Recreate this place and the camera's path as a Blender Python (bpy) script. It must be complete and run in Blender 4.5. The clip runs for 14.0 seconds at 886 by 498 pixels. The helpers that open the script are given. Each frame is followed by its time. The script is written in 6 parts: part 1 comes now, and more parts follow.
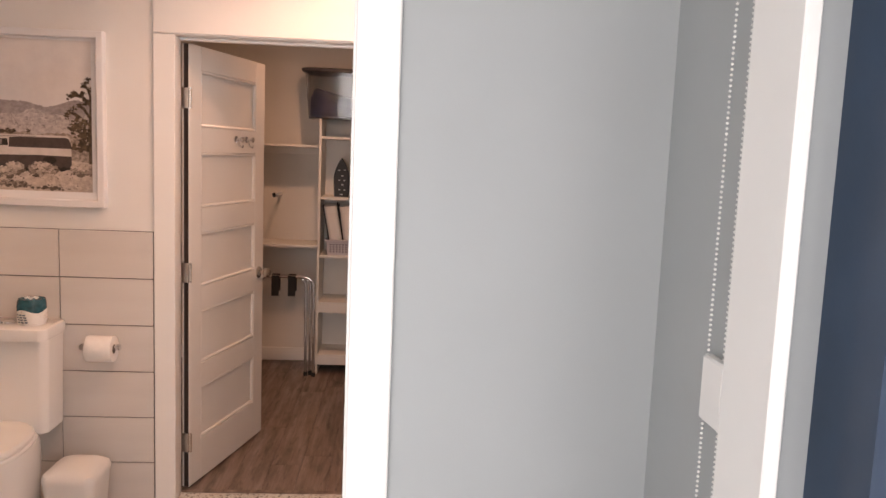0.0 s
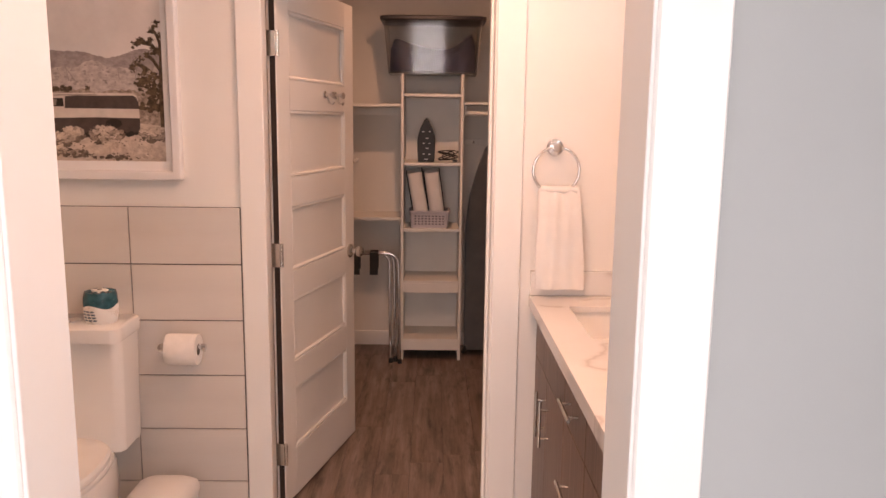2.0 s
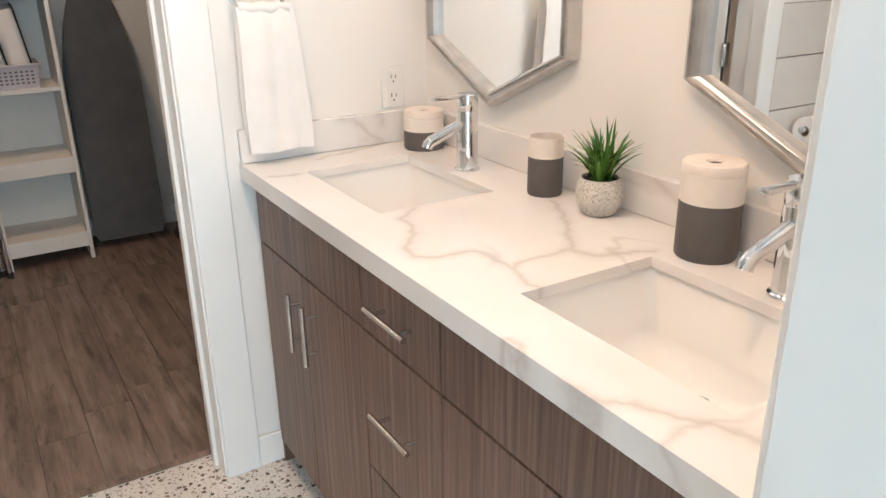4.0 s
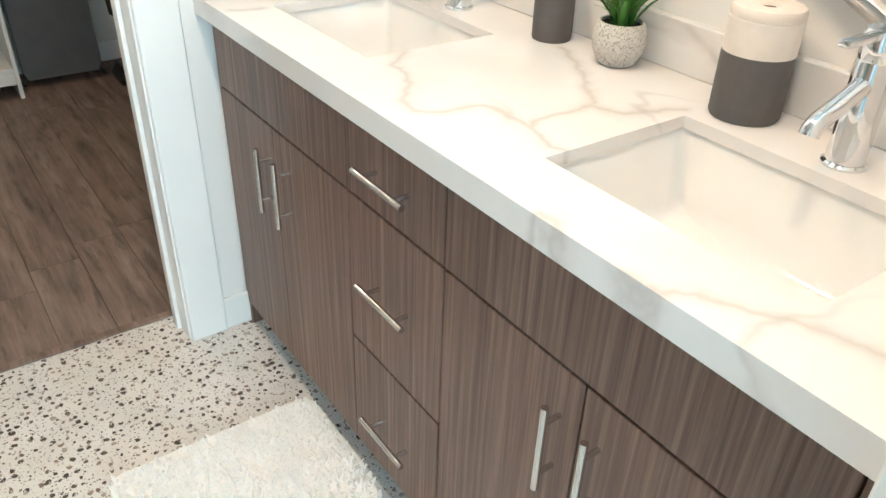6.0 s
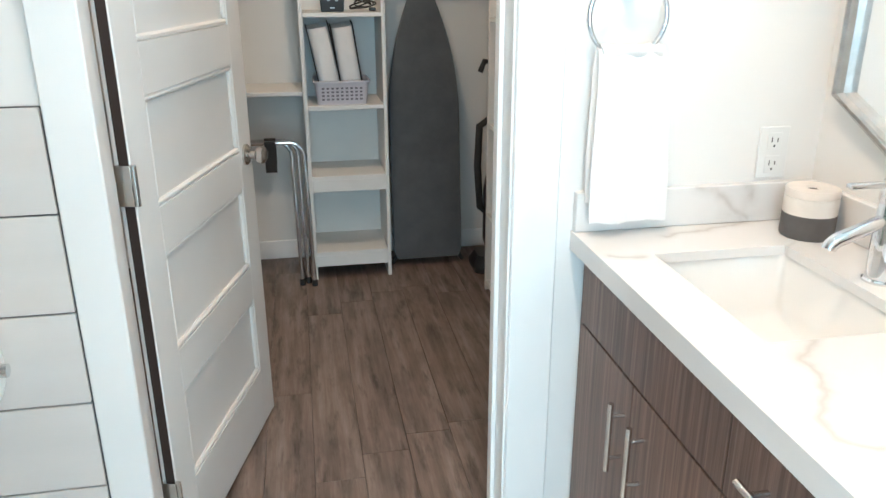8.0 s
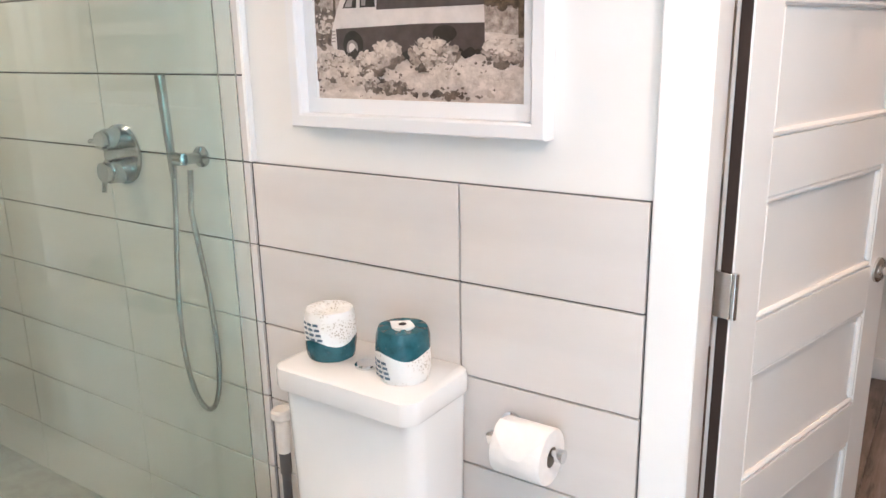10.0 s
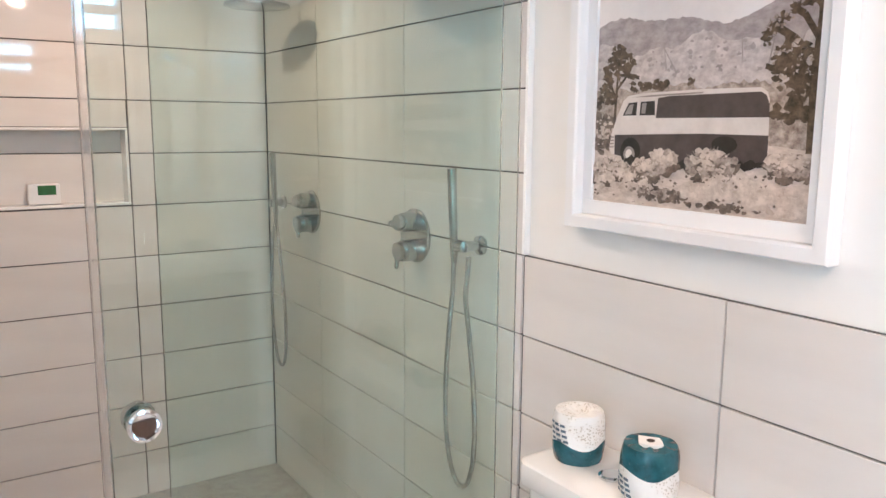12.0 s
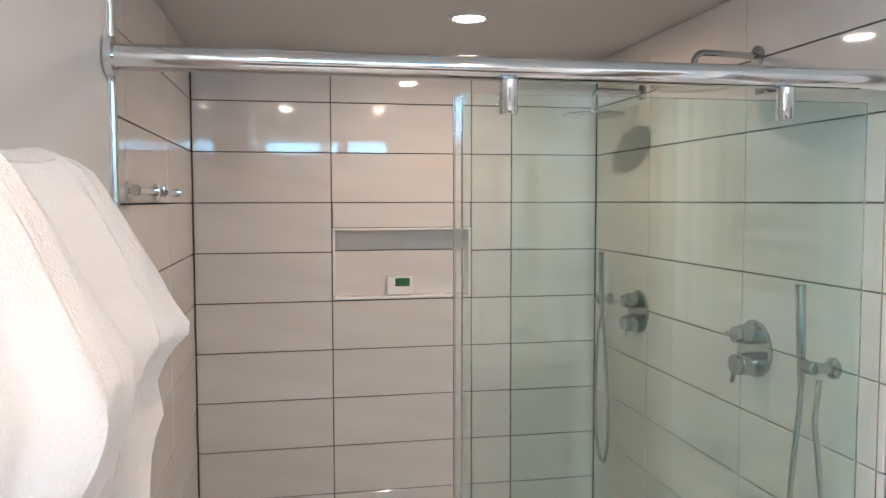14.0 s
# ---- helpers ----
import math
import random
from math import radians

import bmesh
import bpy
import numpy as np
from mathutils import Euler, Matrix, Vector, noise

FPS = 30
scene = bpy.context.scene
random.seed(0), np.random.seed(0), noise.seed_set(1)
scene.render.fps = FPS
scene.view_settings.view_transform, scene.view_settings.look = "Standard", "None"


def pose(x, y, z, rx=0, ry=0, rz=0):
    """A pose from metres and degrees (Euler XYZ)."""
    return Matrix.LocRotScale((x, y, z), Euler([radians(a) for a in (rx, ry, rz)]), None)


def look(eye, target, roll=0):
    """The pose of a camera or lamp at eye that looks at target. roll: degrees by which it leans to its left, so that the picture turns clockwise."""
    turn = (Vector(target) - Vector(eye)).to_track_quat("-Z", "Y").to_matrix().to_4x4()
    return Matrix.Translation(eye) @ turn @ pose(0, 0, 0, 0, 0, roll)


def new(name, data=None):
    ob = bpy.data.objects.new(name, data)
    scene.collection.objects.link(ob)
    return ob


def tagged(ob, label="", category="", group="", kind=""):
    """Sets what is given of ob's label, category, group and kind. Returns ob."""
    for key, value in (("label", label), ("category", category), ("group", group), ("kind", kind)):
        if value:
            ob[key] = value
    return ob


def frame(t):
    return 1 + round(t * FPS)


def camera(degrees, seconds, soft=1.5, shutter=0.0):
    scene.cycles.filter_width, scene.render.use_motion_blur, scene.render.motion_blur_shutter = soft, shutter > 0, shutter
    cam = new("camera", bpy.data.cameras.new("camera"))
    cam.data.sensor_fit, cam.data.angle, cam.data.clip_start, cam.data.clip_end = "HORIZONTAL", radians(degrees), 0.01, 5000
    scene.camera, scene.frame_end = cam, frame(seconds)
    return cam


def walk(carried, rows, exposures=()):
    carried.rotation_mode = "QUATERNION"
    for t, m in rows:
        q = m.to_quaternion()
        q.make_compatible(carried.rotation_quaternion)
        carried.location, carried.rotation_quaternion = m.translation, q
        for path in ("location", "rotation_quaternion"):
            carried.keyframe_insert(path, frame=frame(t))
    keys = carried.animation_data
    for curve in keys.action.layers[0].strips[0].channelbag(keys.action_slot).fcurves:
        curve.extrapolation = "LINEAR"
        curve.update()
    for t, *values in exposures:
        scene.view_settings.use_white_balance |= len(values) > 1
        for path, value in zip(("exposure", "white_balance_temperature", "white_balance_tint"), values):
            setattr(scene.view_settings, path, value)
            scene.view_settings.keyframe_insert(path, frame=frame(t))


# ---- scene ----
cam = camera(59.7, 14.0)
PATH = [
    (0, (0.119, 0.367, 1.61), (0.241, 2.349, 1.367), 2.3),
    (0.3, (0.027, 0.418, 1.600), (0.054, 2.402, 1.358), 1.7),
    (0.5, (-0.01, 0.456, 1.592), (-0.043, 2.442, 1.358), 1.6),
    (0.9, (-0.073, 0.572, 1.562), (-0.16, 2.555, 1.313), 1.7),
    (1, (-0.085, 0.6, 1.558), (-0.175, 2.583, 1.308), 1.8),
    (1.5, (-0.156, 0.807, 1.555), (-0.233, 2.784, 1.267), 1.5),
    (2, (-0.238, 0.998, 1.546), (-0.21, 2.97, 1.216), 0.7),
    (2.5, (-0.378, 1.199, 1.549), (-0.072, 3.141, 1.183), -0.3),
    (3, (-0.445, 1.398, 1.514), (0.103, 3.271, 1.079), -0.5),
    (3.5, (-0.455, 1.62, 1.478), (0.28, 3.404, 0.954), -0.9),
    (4, (-0.458, 1.786, 1.432), (0.517, 3.377, 0.713), -0.8),
    (4.2, (-0.47, 1.833, 1.415), (0.574, 3.33, 0.597), -0.7),
    (6.3, (-0.434, 1.997, 1.381), (0.553, 3.363, 0.305), 1.9),
    (6.5, (-0.41, 2.017, 1.39), (0.523, 3.447, 0.349), 1.9),
    (7, (-0.372, 2.052, 1.411), (0.411, 3.646, 0.492), 2.4),
    (7.5, (-0.381, 2.107, 1.44), (0.182, 3.852, 0.641), 1.0),
    (8, (-0.448, 2.2, 1.465), (-0.112, 4.05, 0.782), -0.2),
    (8.5, (-0.514, 2.256, 1.482), (-0.513, 4.16, 0.87), -0.9),
    (9, (-0.508, 2.301, 1.494), (-1.022, 4.155, 0.946), -1.4),
    (9.2, (-0.497, 2.335, 1.493), (-1.197, 4.13, 0.957), -1.1),
    (11.3, (-0.468, 2.493, 1.531), (-1.828, 3.899, 1.114), -0.7),
    (11.5, (-0.449, 2.489, 1.534), (-1.884, 3.83, 1.155), 0.1),
    (12, (-0.428, 2.488, 1.55), (-2.073, 3.582, 1.237), 0.4),
    (12.5, (-0.429, 2.458, 1.548), (-2.233, 3.275, 1.27), 0.7),
    (13, (-0.421, 2.394, 1.56), (-2.314, 2.985, 1.299), 0.5),
    (13.5, (-0.398, 2.405, 1.599), (-2.341, 2.823, 1.372), 0.1),
    (14, (-0.408, 2.407, 1.65), (-2.369, 2.781, 1.526), -0.1),
]
EXPOSURES = [(0, -0.34, 7700, 24), (1.0, -0.12, 7750, 26), (2.0, -0.36, 8050, 31), (2.6, -0.4, 8900, 37), (3.4, -0.27, 8350, 32), (4.1, 0.16, 5350, -7), (4.8, 0.33, 5150, -10), (7, 0.42, 5050, -17), (7.8, 0.46, 4850, -14), (8.6, 0.46, 4780, -14), (9.2, 0.70, 5250, -3), (11.5, 0.52, 5250, 0), (12.4, 0.60, 5250, 0), (13, 0.5, 5250, 0), (14, 0.32, 5050, -6)]
walk(cam, [(t, look(eye, target, roll)) for t, eye, target, roll in PATH], EXPOSURES)

# ---- world, lamps ----
world = bpy.data.worlds.new("world")
scene.world = world
world.use_nodes = True
sky = world.node_tree.nodes.new("ShaderNodeTexSky")
sky.sky_type, sky.sun_disc = "NISHITA", False
sky.sun_elevation, sky.sun_rotation = radians(51), radians(321)
world.node_tree.links.new(sky.outputs[0], world.node_tree.nodes["Background"].inputs[0])
world.node_tree.nodes["Background"].inputs[1].default_value = 0.12

sun = new("sun", bpy.data.lights.new("sun", "SUN"))
sun.data.energy, sun.data.angle, sun.data.color = 3.0, radians(0.5), (1, 0.95, 0.88)
sun.matrix_world = look((-4, 5, 8), (0, 0, 0))


def area_lamp(name, eye, target, size, size_y, watts, colour, shape="RECTANGLE"):
    ob = new(name, bpy.data.lights.new(name, "AREA"))
    ob.data.shape, ob.data.size, ob.data.energy, ob.data.color = shape, size, watts, colour
    if shape == "RECTANGLE":
        ob.data.size_y = size_y
    ob.matrix_world = look(eye, target)
    return ob


WARM = (1.0, 0.585, 0.375)
DAY = (0.86, 0.94, 1.0)
CEIL, SHOWER_CEIL = 2.455, 2.26
# the last one is an unseen fill, added to brighten the closet
DOWNLIGHTS_AND_FILL = [(-0.15, 2.33, CEIL), (-0.15, 3.13, CEIL), (-2.95, 2.98, SHOWER_CEIL), (-0.3, 5.0, CEIL)]
LAMP_WATTS = [11.5, 11.5, 8, 12]
for (lx, ly, lz), watts in zip(DOWNLIGHTS_AND_FILL, LAMP_WATTS):
    area_lamp("downlight_or_fill_lamp", (lx, ly, lz - 0.012), (lx, ly, 0), 0.09, 0, watts, WARM, "DISK")
area_lamp("hall_window_light", (-0.9, -1.58, 1.4), (-0.9, 0, 1.3), 2.6, 1.9, 112, DAY)
area_lamp("east_window_light", (0.87, 0.2, 1.35), (0, 0.2, 1.2), 1.6, 1.7, 28, DAY)
area_lamp("clerestory_light", (0.80, 2.725, 2.11), (0, 2.725, 2.0), 1.15, 0.22, 12.5, (0.45, 0.78, 1.0))


# ---- materials ----
def nodes_of(name):
    mat = bpy.data.materials.new(name)
    mat.use_nodes = True
    nt = mat.node_tree
    return mat, nt, nt.nodes["Principled BSDF"]


def noise_node(nt, scale, detail=4, stretch=(1, 1, 1), rough=0.55, vector=None):
    co = nt.nodes.new("ShaderNodeTexCoord")
    mp = nt.nodes.new("ShaderNodeMapping")
    mp.inputs["Scale"].default_value = stretch
    nt.links.new(co.outputs["Object"] if vector is None else vector, mp.inputs[0])
    n = nt.nodes.new("ShaderNodeTexNoise")
    n.inputs["Scale"].default_value, n.inputs["Detail"].default_value, n.inputs["Roughness"].default_value = scale, detail, rough
    nt.links.new(mp.outputs[0], n.inputs["Vector"])
    return n.outputs["Fac"]


def ramp(nt, fac, stops, mode="LINEAR"):
    r = nt.nodes.new("ShaderNodeValToRGB")
    r.color_ramp.interpolation = mode
    while len(r.color_ramp.elements) < len(stops):
        r.color_ramp.elements.new(0.5)
    for e, (p, c) in zip(r.color_ramp.elements, stops):
        e.position, e.color = p, (*c, 1) if len(c) == 3 else c
    nt.links.new(fac, r.inputs[0])
    return r.outputs[0]


def mix(nt, a, b, fac, blend="MIX"):
    m = nt.nodes.new("ShaderNodeMix")
    m.data_type, m.blend_type = "RGBA", blend
    if isinstance(fac, (int, float)):
        m.inputs[0].default_value = fac
    else:
        nt.links.new(fac, m.inputs[0])
    for sock, v in ((m.inputs[6], a), (m.inputs[7], b)):
        if isinstance(v, tuple):
            sock.default_value = (*v, 1)
        else:
            nt.links.new(v, sock)
    return m.outputs[2]


def bump(nt, bsdf, height, strength=0.2, dist=0.002):
    b = nt.nodes.new("ShaderNodeBump")
    b.inputs["Strength"].default_value, b.inputs["Distance"].default_value = strength, dist
    nt.links.new(height, b.inputs["Height"])
    nt.links.new(b.outputs[0], bsdf.inputs["Normal"])


def plain(name, colour, rough=0.5, metal=0.0, vary=0.06, scale=6.0, grain=120.0, relief=0.1, coat=0.0, sheen=0.0):
    """Painted or moulded surface: slow mottling of the colour, finer mottling of the gloss, fine relief."""
    mat, nt, p = nodes_of(name)
    lo = tuple(max(0, c * (1 - vary)) for c in colour)
    hi = tuple(min(1, c * (1 + vary)) for c in colour)
    nt.links.new(ramp(nt, noise_node(nt, scale, 5), [(0.3, lo), (0.7, hi)]), p.inputs["Base Color"])
    fine = noise_node(nt, grain, 3)
    r = nt.nodes.new("ShaderNodeMapRange")
    r.inputs["To Min"].default_value, r.inputs["To Max"].default_value = max(0.02, rough * 0.85), min(1, rough * 1.15)
    nt.links.new(noise_node(nt, scale * 3, 4), r.inputs[0])
    nt.links.new(r.outputs[0], p.inputs["Roughness"])
    p.inputs["Metallic"].default_value = metal
    p.inputs["Coat Weight"].default_value = coat
    p.inputs["Sheen Weight"].default_value = sheen
    if relief:
        bump(nt, p, fine, relief, 0.001)
    return mat


M = {}
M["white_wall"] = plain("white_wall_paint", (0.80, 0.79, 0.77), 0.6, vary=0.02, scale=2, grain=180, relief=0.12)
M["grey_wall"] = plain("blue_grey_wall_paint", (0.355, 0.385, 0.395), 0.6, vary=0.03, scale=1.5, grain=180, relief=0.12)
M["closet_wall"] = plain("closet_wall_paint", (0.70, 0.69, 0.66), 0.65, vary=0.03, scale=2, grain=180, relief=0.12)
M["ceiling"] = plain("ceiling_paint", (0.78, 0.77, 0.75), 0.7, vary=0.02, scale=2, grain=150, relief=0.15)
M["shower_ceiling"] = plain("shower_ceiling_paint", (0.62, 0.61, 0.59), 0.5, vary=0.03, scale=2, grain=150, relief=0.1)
M["trim"] = plain("white_trim_gloss_paint", (0.82, 0.82, 0.81), 0.32, vary=0.015, scale=4, grain=90, relief=0.06)
M["door_paint"] = plain("white_door_paint", (0.80, 0.79, 0.77), 0.38, vary=0.02, scale=4, grain=90, relief=0.06)
M["grout"] = plain("grey_grout", (0.085, 0.085, 0.085), 0.9, vary=0.2, scale=20, grain=300, relief=0.3)
M["porcelain"] = plain("white_porcelain", (0.84, 0.84, 0.83), 0.08, vary=0.01, relief=0, coat=0.5)
M["chrome"] = plain("chrome", (0.75, 0.76, 0.78), 0.07, 1.0, vary=0.02, relief=0)
M["nickel"] = plain("brushed_nickel", (0.62, 0.60, 0.57), 0.25, 1.0, vary=0.04, grain=200, relief=0.08)
M["silver_frame"] = plain("silver_leaf_frame", (0.60, 0.59, 0.575), 0.42, 1.0, vary=0.1, scale=25, grain=250, relief=0.2)
M["white_plastic"] = plain("white_plastic", (0.78, 0.78, 0.77), 0.35, vary=0.02, relief=0.03)
M["black_plastic"] = plain("black_plastic", (0.018, 0.018, 0.02), 0.3, vary=0.2, relief=0.05)
M["melamine"] = plain("white_melamine", (0.74, 0.73, 0.70), 0.45, vary=0.03, relief=0.04)
M["paper"] = plain("white_tissue_paper", (0.85, 0.84, 0.82), 0.95, vary=0.03, scale=40, grain=400, relief=0.4)
M["teal_wrap"] = plain("teal_wrapper", (0.022, 0.098, 0.125), 0.26, vary=0.35, scale=45, grain=90, relief=0.5)
M["grey_stone"] = plain("grey_resin", (0.105, 0.10, 0.098), 0.6, vary=0.1, scale=30, grain=350, relief=0.3)
M["cream_stone"] = plain("cream_resin", (0.74, 0.70, 0.65), 0.5, vary=0.05, scale=30, grain=350, relief=0.15)
M["dark_soil"] = plain("dark_soil", (0.02, 0.015, 0.012), 0.9, vary=0.5, scale=60, grain=150, relief=1.0)
M["navy"] = plain("navy_paint", (0.018, 0.043, 0.085), 0.4, vary=0.15, scale=5)
M["board_cloth"] = plain("grey_board_cover", (0.085, 0.092, 0.10), 0.85, vary=0.12, scale=12, grain=500, relief=0.4, sheen=0.3)
M["lilac_plastic"] = plain("pale_lilac_plastic", (0.55, 0.53, 0.58), 0.4, vary=0.04, relief=0.03)
M["blue_cloth"] = plain("dark_blue_bedding", (0.045, 0.05, 0.10), 0.9, vary=0.3, scale=9, grain=300, relief=0.5, sheen=0.3)
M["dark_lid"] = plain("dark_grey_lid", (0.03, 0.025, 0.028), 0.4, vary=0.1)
M["strap"] = plain("black_webbing", (0.015, 0.015, 0.016), 0.8, vary=0.2, grain=400, relief=0.5)
M["rubber"] = plain("dark_rubber", (0.02, 0.02, 0.02), 0.7)
M["green_label"] = plain("green_label", (0.03, 0.12, 0.03), 0.4, vary=0.3, scale=30)
M["mat_board"] = plain("white_mat_board", (0.82, 0.82, 0.83), 0.8, vary=0.01, grain=300)
M["frame_white"] = plain("white_lacquer_frame", (0.80, 0.80, 0.81), 0.35, vary=0.02)


def tile_material():
    mat, nt, p = nodes_of("off_white_glazed_tile")
    info = nt.nodes.new("ShaderNodeObjectInfo")
    soft = ramp(nt, noise_node(nt, 1.4, 5, (1, 1, 6)), [(0.3, (0.66, 0.63, 0.605)), (0.7, (0.72, 0.695, 0.67))])
    each = ramp(nt, info.outputs["Random"], [(0, (0.96, 0.96, 0.96)), (1, (1, 1, 1))])
    nt.links.new(mix(nt, soft, each, 1.0, "MULTIPLY"), p.inputs["Base Color"])
    p.inputs["Roughness"].default_value = 0.04
    p.inputs["Specular IOR Level"].default_value = 0.5
    bump(nt, p, noise_node(nt, 5, 2, (1, 1, 3)), 0.03, 0.004)
    return mat


def terrazzo():
    mat, nt, p = nodes_of("terrazzo")
    co = nt.nodes.new("ShaderNodeTexCoord")
    base = ramp(nt, noise_node(nt, 9, 5), [(0.3, (0.64, 0.63, 0.61)), (0.7, (0.74, 0.73, 0.71))])
    col = base
    for scale, cut, stops, seed in ((50, 0.225, [(0.0, (0.03, 0.027, 0.025)), (0.45, (0.07, 0.05, 0.04)), (0.7, (0.25, 0.19, 0.15)), (1, (0.4, 0.36, 0.33))], 0.0),
                                    (125, 0.19, [(0.0, (0.05, 0.045, 0.04)), (0.5, (0.30, 0.26, 0.23)), (1, (0.72, 0.7, 0.68))], 3.7)):
        mp = nt.nodes.new("ShaderNodeMapping")
        mp.inputs["Location"].default_value = (seed, seed, 0)
        nt.links.new(co.outputs["Object"], mp.inputs[0])
        wob = nt.nodes.new("ShaderNodeTexNoise")
        wob.inputs["Scale"].default_value = scale * 1.2
        nt.links.new(mp.outputs[0], wob.inputs["Vector"])
        add = nt.nodes.new("ShaderNodeVectorMath")
        add.operation = "MULTIPLY_ADD"
        add.inputs[1].default_value = (0.012, 0.012, 0)
        nt.links.new(wob.outputs["Color"], add.inputs[0])
        nt.links.new(mp.outputs[0], add.inputs[2])
        v = nt.nodes.new("ShaderNodeTexVoronoi")
        v.voronoi_dimensions = "2D"
        v.inputs["Scale"].default_value = scale
        nt.links.new(add.outputs[0], v.inputs["Vector"])
        sep = nt.nodes.new("ShaderNodeSeparateColor")
        nt.links.new(v.outputs["Color"], sep.inputs[0])
        size = nt.nodes.new("ShaderNodeMath")
        size.operation = "MULTIPLY"
        size.inputs[1].default_value = cut * 1.6
        nt.links.new(sep.outputs[1], size.inputs[0])
        inside = nt.nodes.new("ShaderNodeMath")
        inside.operation = "LESS_THAN"
        nt.links.new(v.outputs["Distance"], inside.inputs[0])
        nt.links.new(size.outputs[0], inside.inputs[1])
        chip = ramp(nt, sep.outputs[0], stops)
        col = mix(nt, col, chip, inside.outputs[0])
    nt.links.new(col, p.inputs["Base Color"])
    p.inputs["Roughness"].default_value = 0.3
    return mat


def wood(name, stops, grain_axis, rough=0.45, fine=45, use_random=True, streak=4.0, relief=0.25, cloud=0.5, run=0.035, flecks=0.0, each=0.78):
    """Grain runs along grain_axis (0 x, 1 y, 2 z) of the object."""
    mat, nt, p = nodes_of(name)
    stretch = [1.0, 1.0, 1.0]
    stretch[grain_axis] = run
    co = nt.nodes.new("ShaderNodeTexCoord")
    shift = nt.nodes.new("ShaderNodeVectorMath")
    shift.operation = "ADD"
    nt.links.new(co.outputs["Object"], shift.inputs[0])
    if use_random:
        info = nt.nodes.new("ShaderNodeObjectInfo")
        mul = nt.nodes.new("ShaderNodeMath")
        mul.operation = "MULTIPLY"
        mul.inputs[1].default_value = 37.0
        nt.links.new(info.outputs["Random"], mul.inputs[0])
        nt.links.new(mul.outputs[0], shift.inputs[1])
    lines = noise_node(nt, fine, 6, stretch, 0.7, shift.outputs[0])
    broad = noise_node(nt, streak, 4, [s * (3 if s == 1 else 14) for s in stretch], 0.6, shift.outputs[0])
    c1 = ramp(nt, lines, stops)
    shade = ramp(nt, broad, [(0.32, (1 - cloud,) * 3), (0.5, (0.97, 0.97, 0.97)), (0.7, (1 + 0.42 * cloud,) * 3)])
    col = mix(nt, c1, shade, 1.0, "MULTIPLY")
    if flecks:
        dash = noise_node(nt, 26, 5, [s if s == 1 else 0.16 for s in stretch], 0.65, shift.outputs[0])
        col = mix(nt, col, ramp(nt, dash, [(0.30, (1 - flecks,) * 3), (0.47, (1, 1, 1))]), 1.0, "MULTIPLY")
    if use_random:
        col = mix(nt, col, ramp(nt, info.outputs["Random"], [(0, (each, each * 0.985, each * 0.975)), (1, (2.0 - each - 0.1,) * 3)]), 1.0, "MULTIPLY")
    nt.links.new(col, p.inputs["Base Color"])
    p.inputs["Roughness"].default_value = rough
    bump(nt, p, lines, relief, 0.001)
    return mat


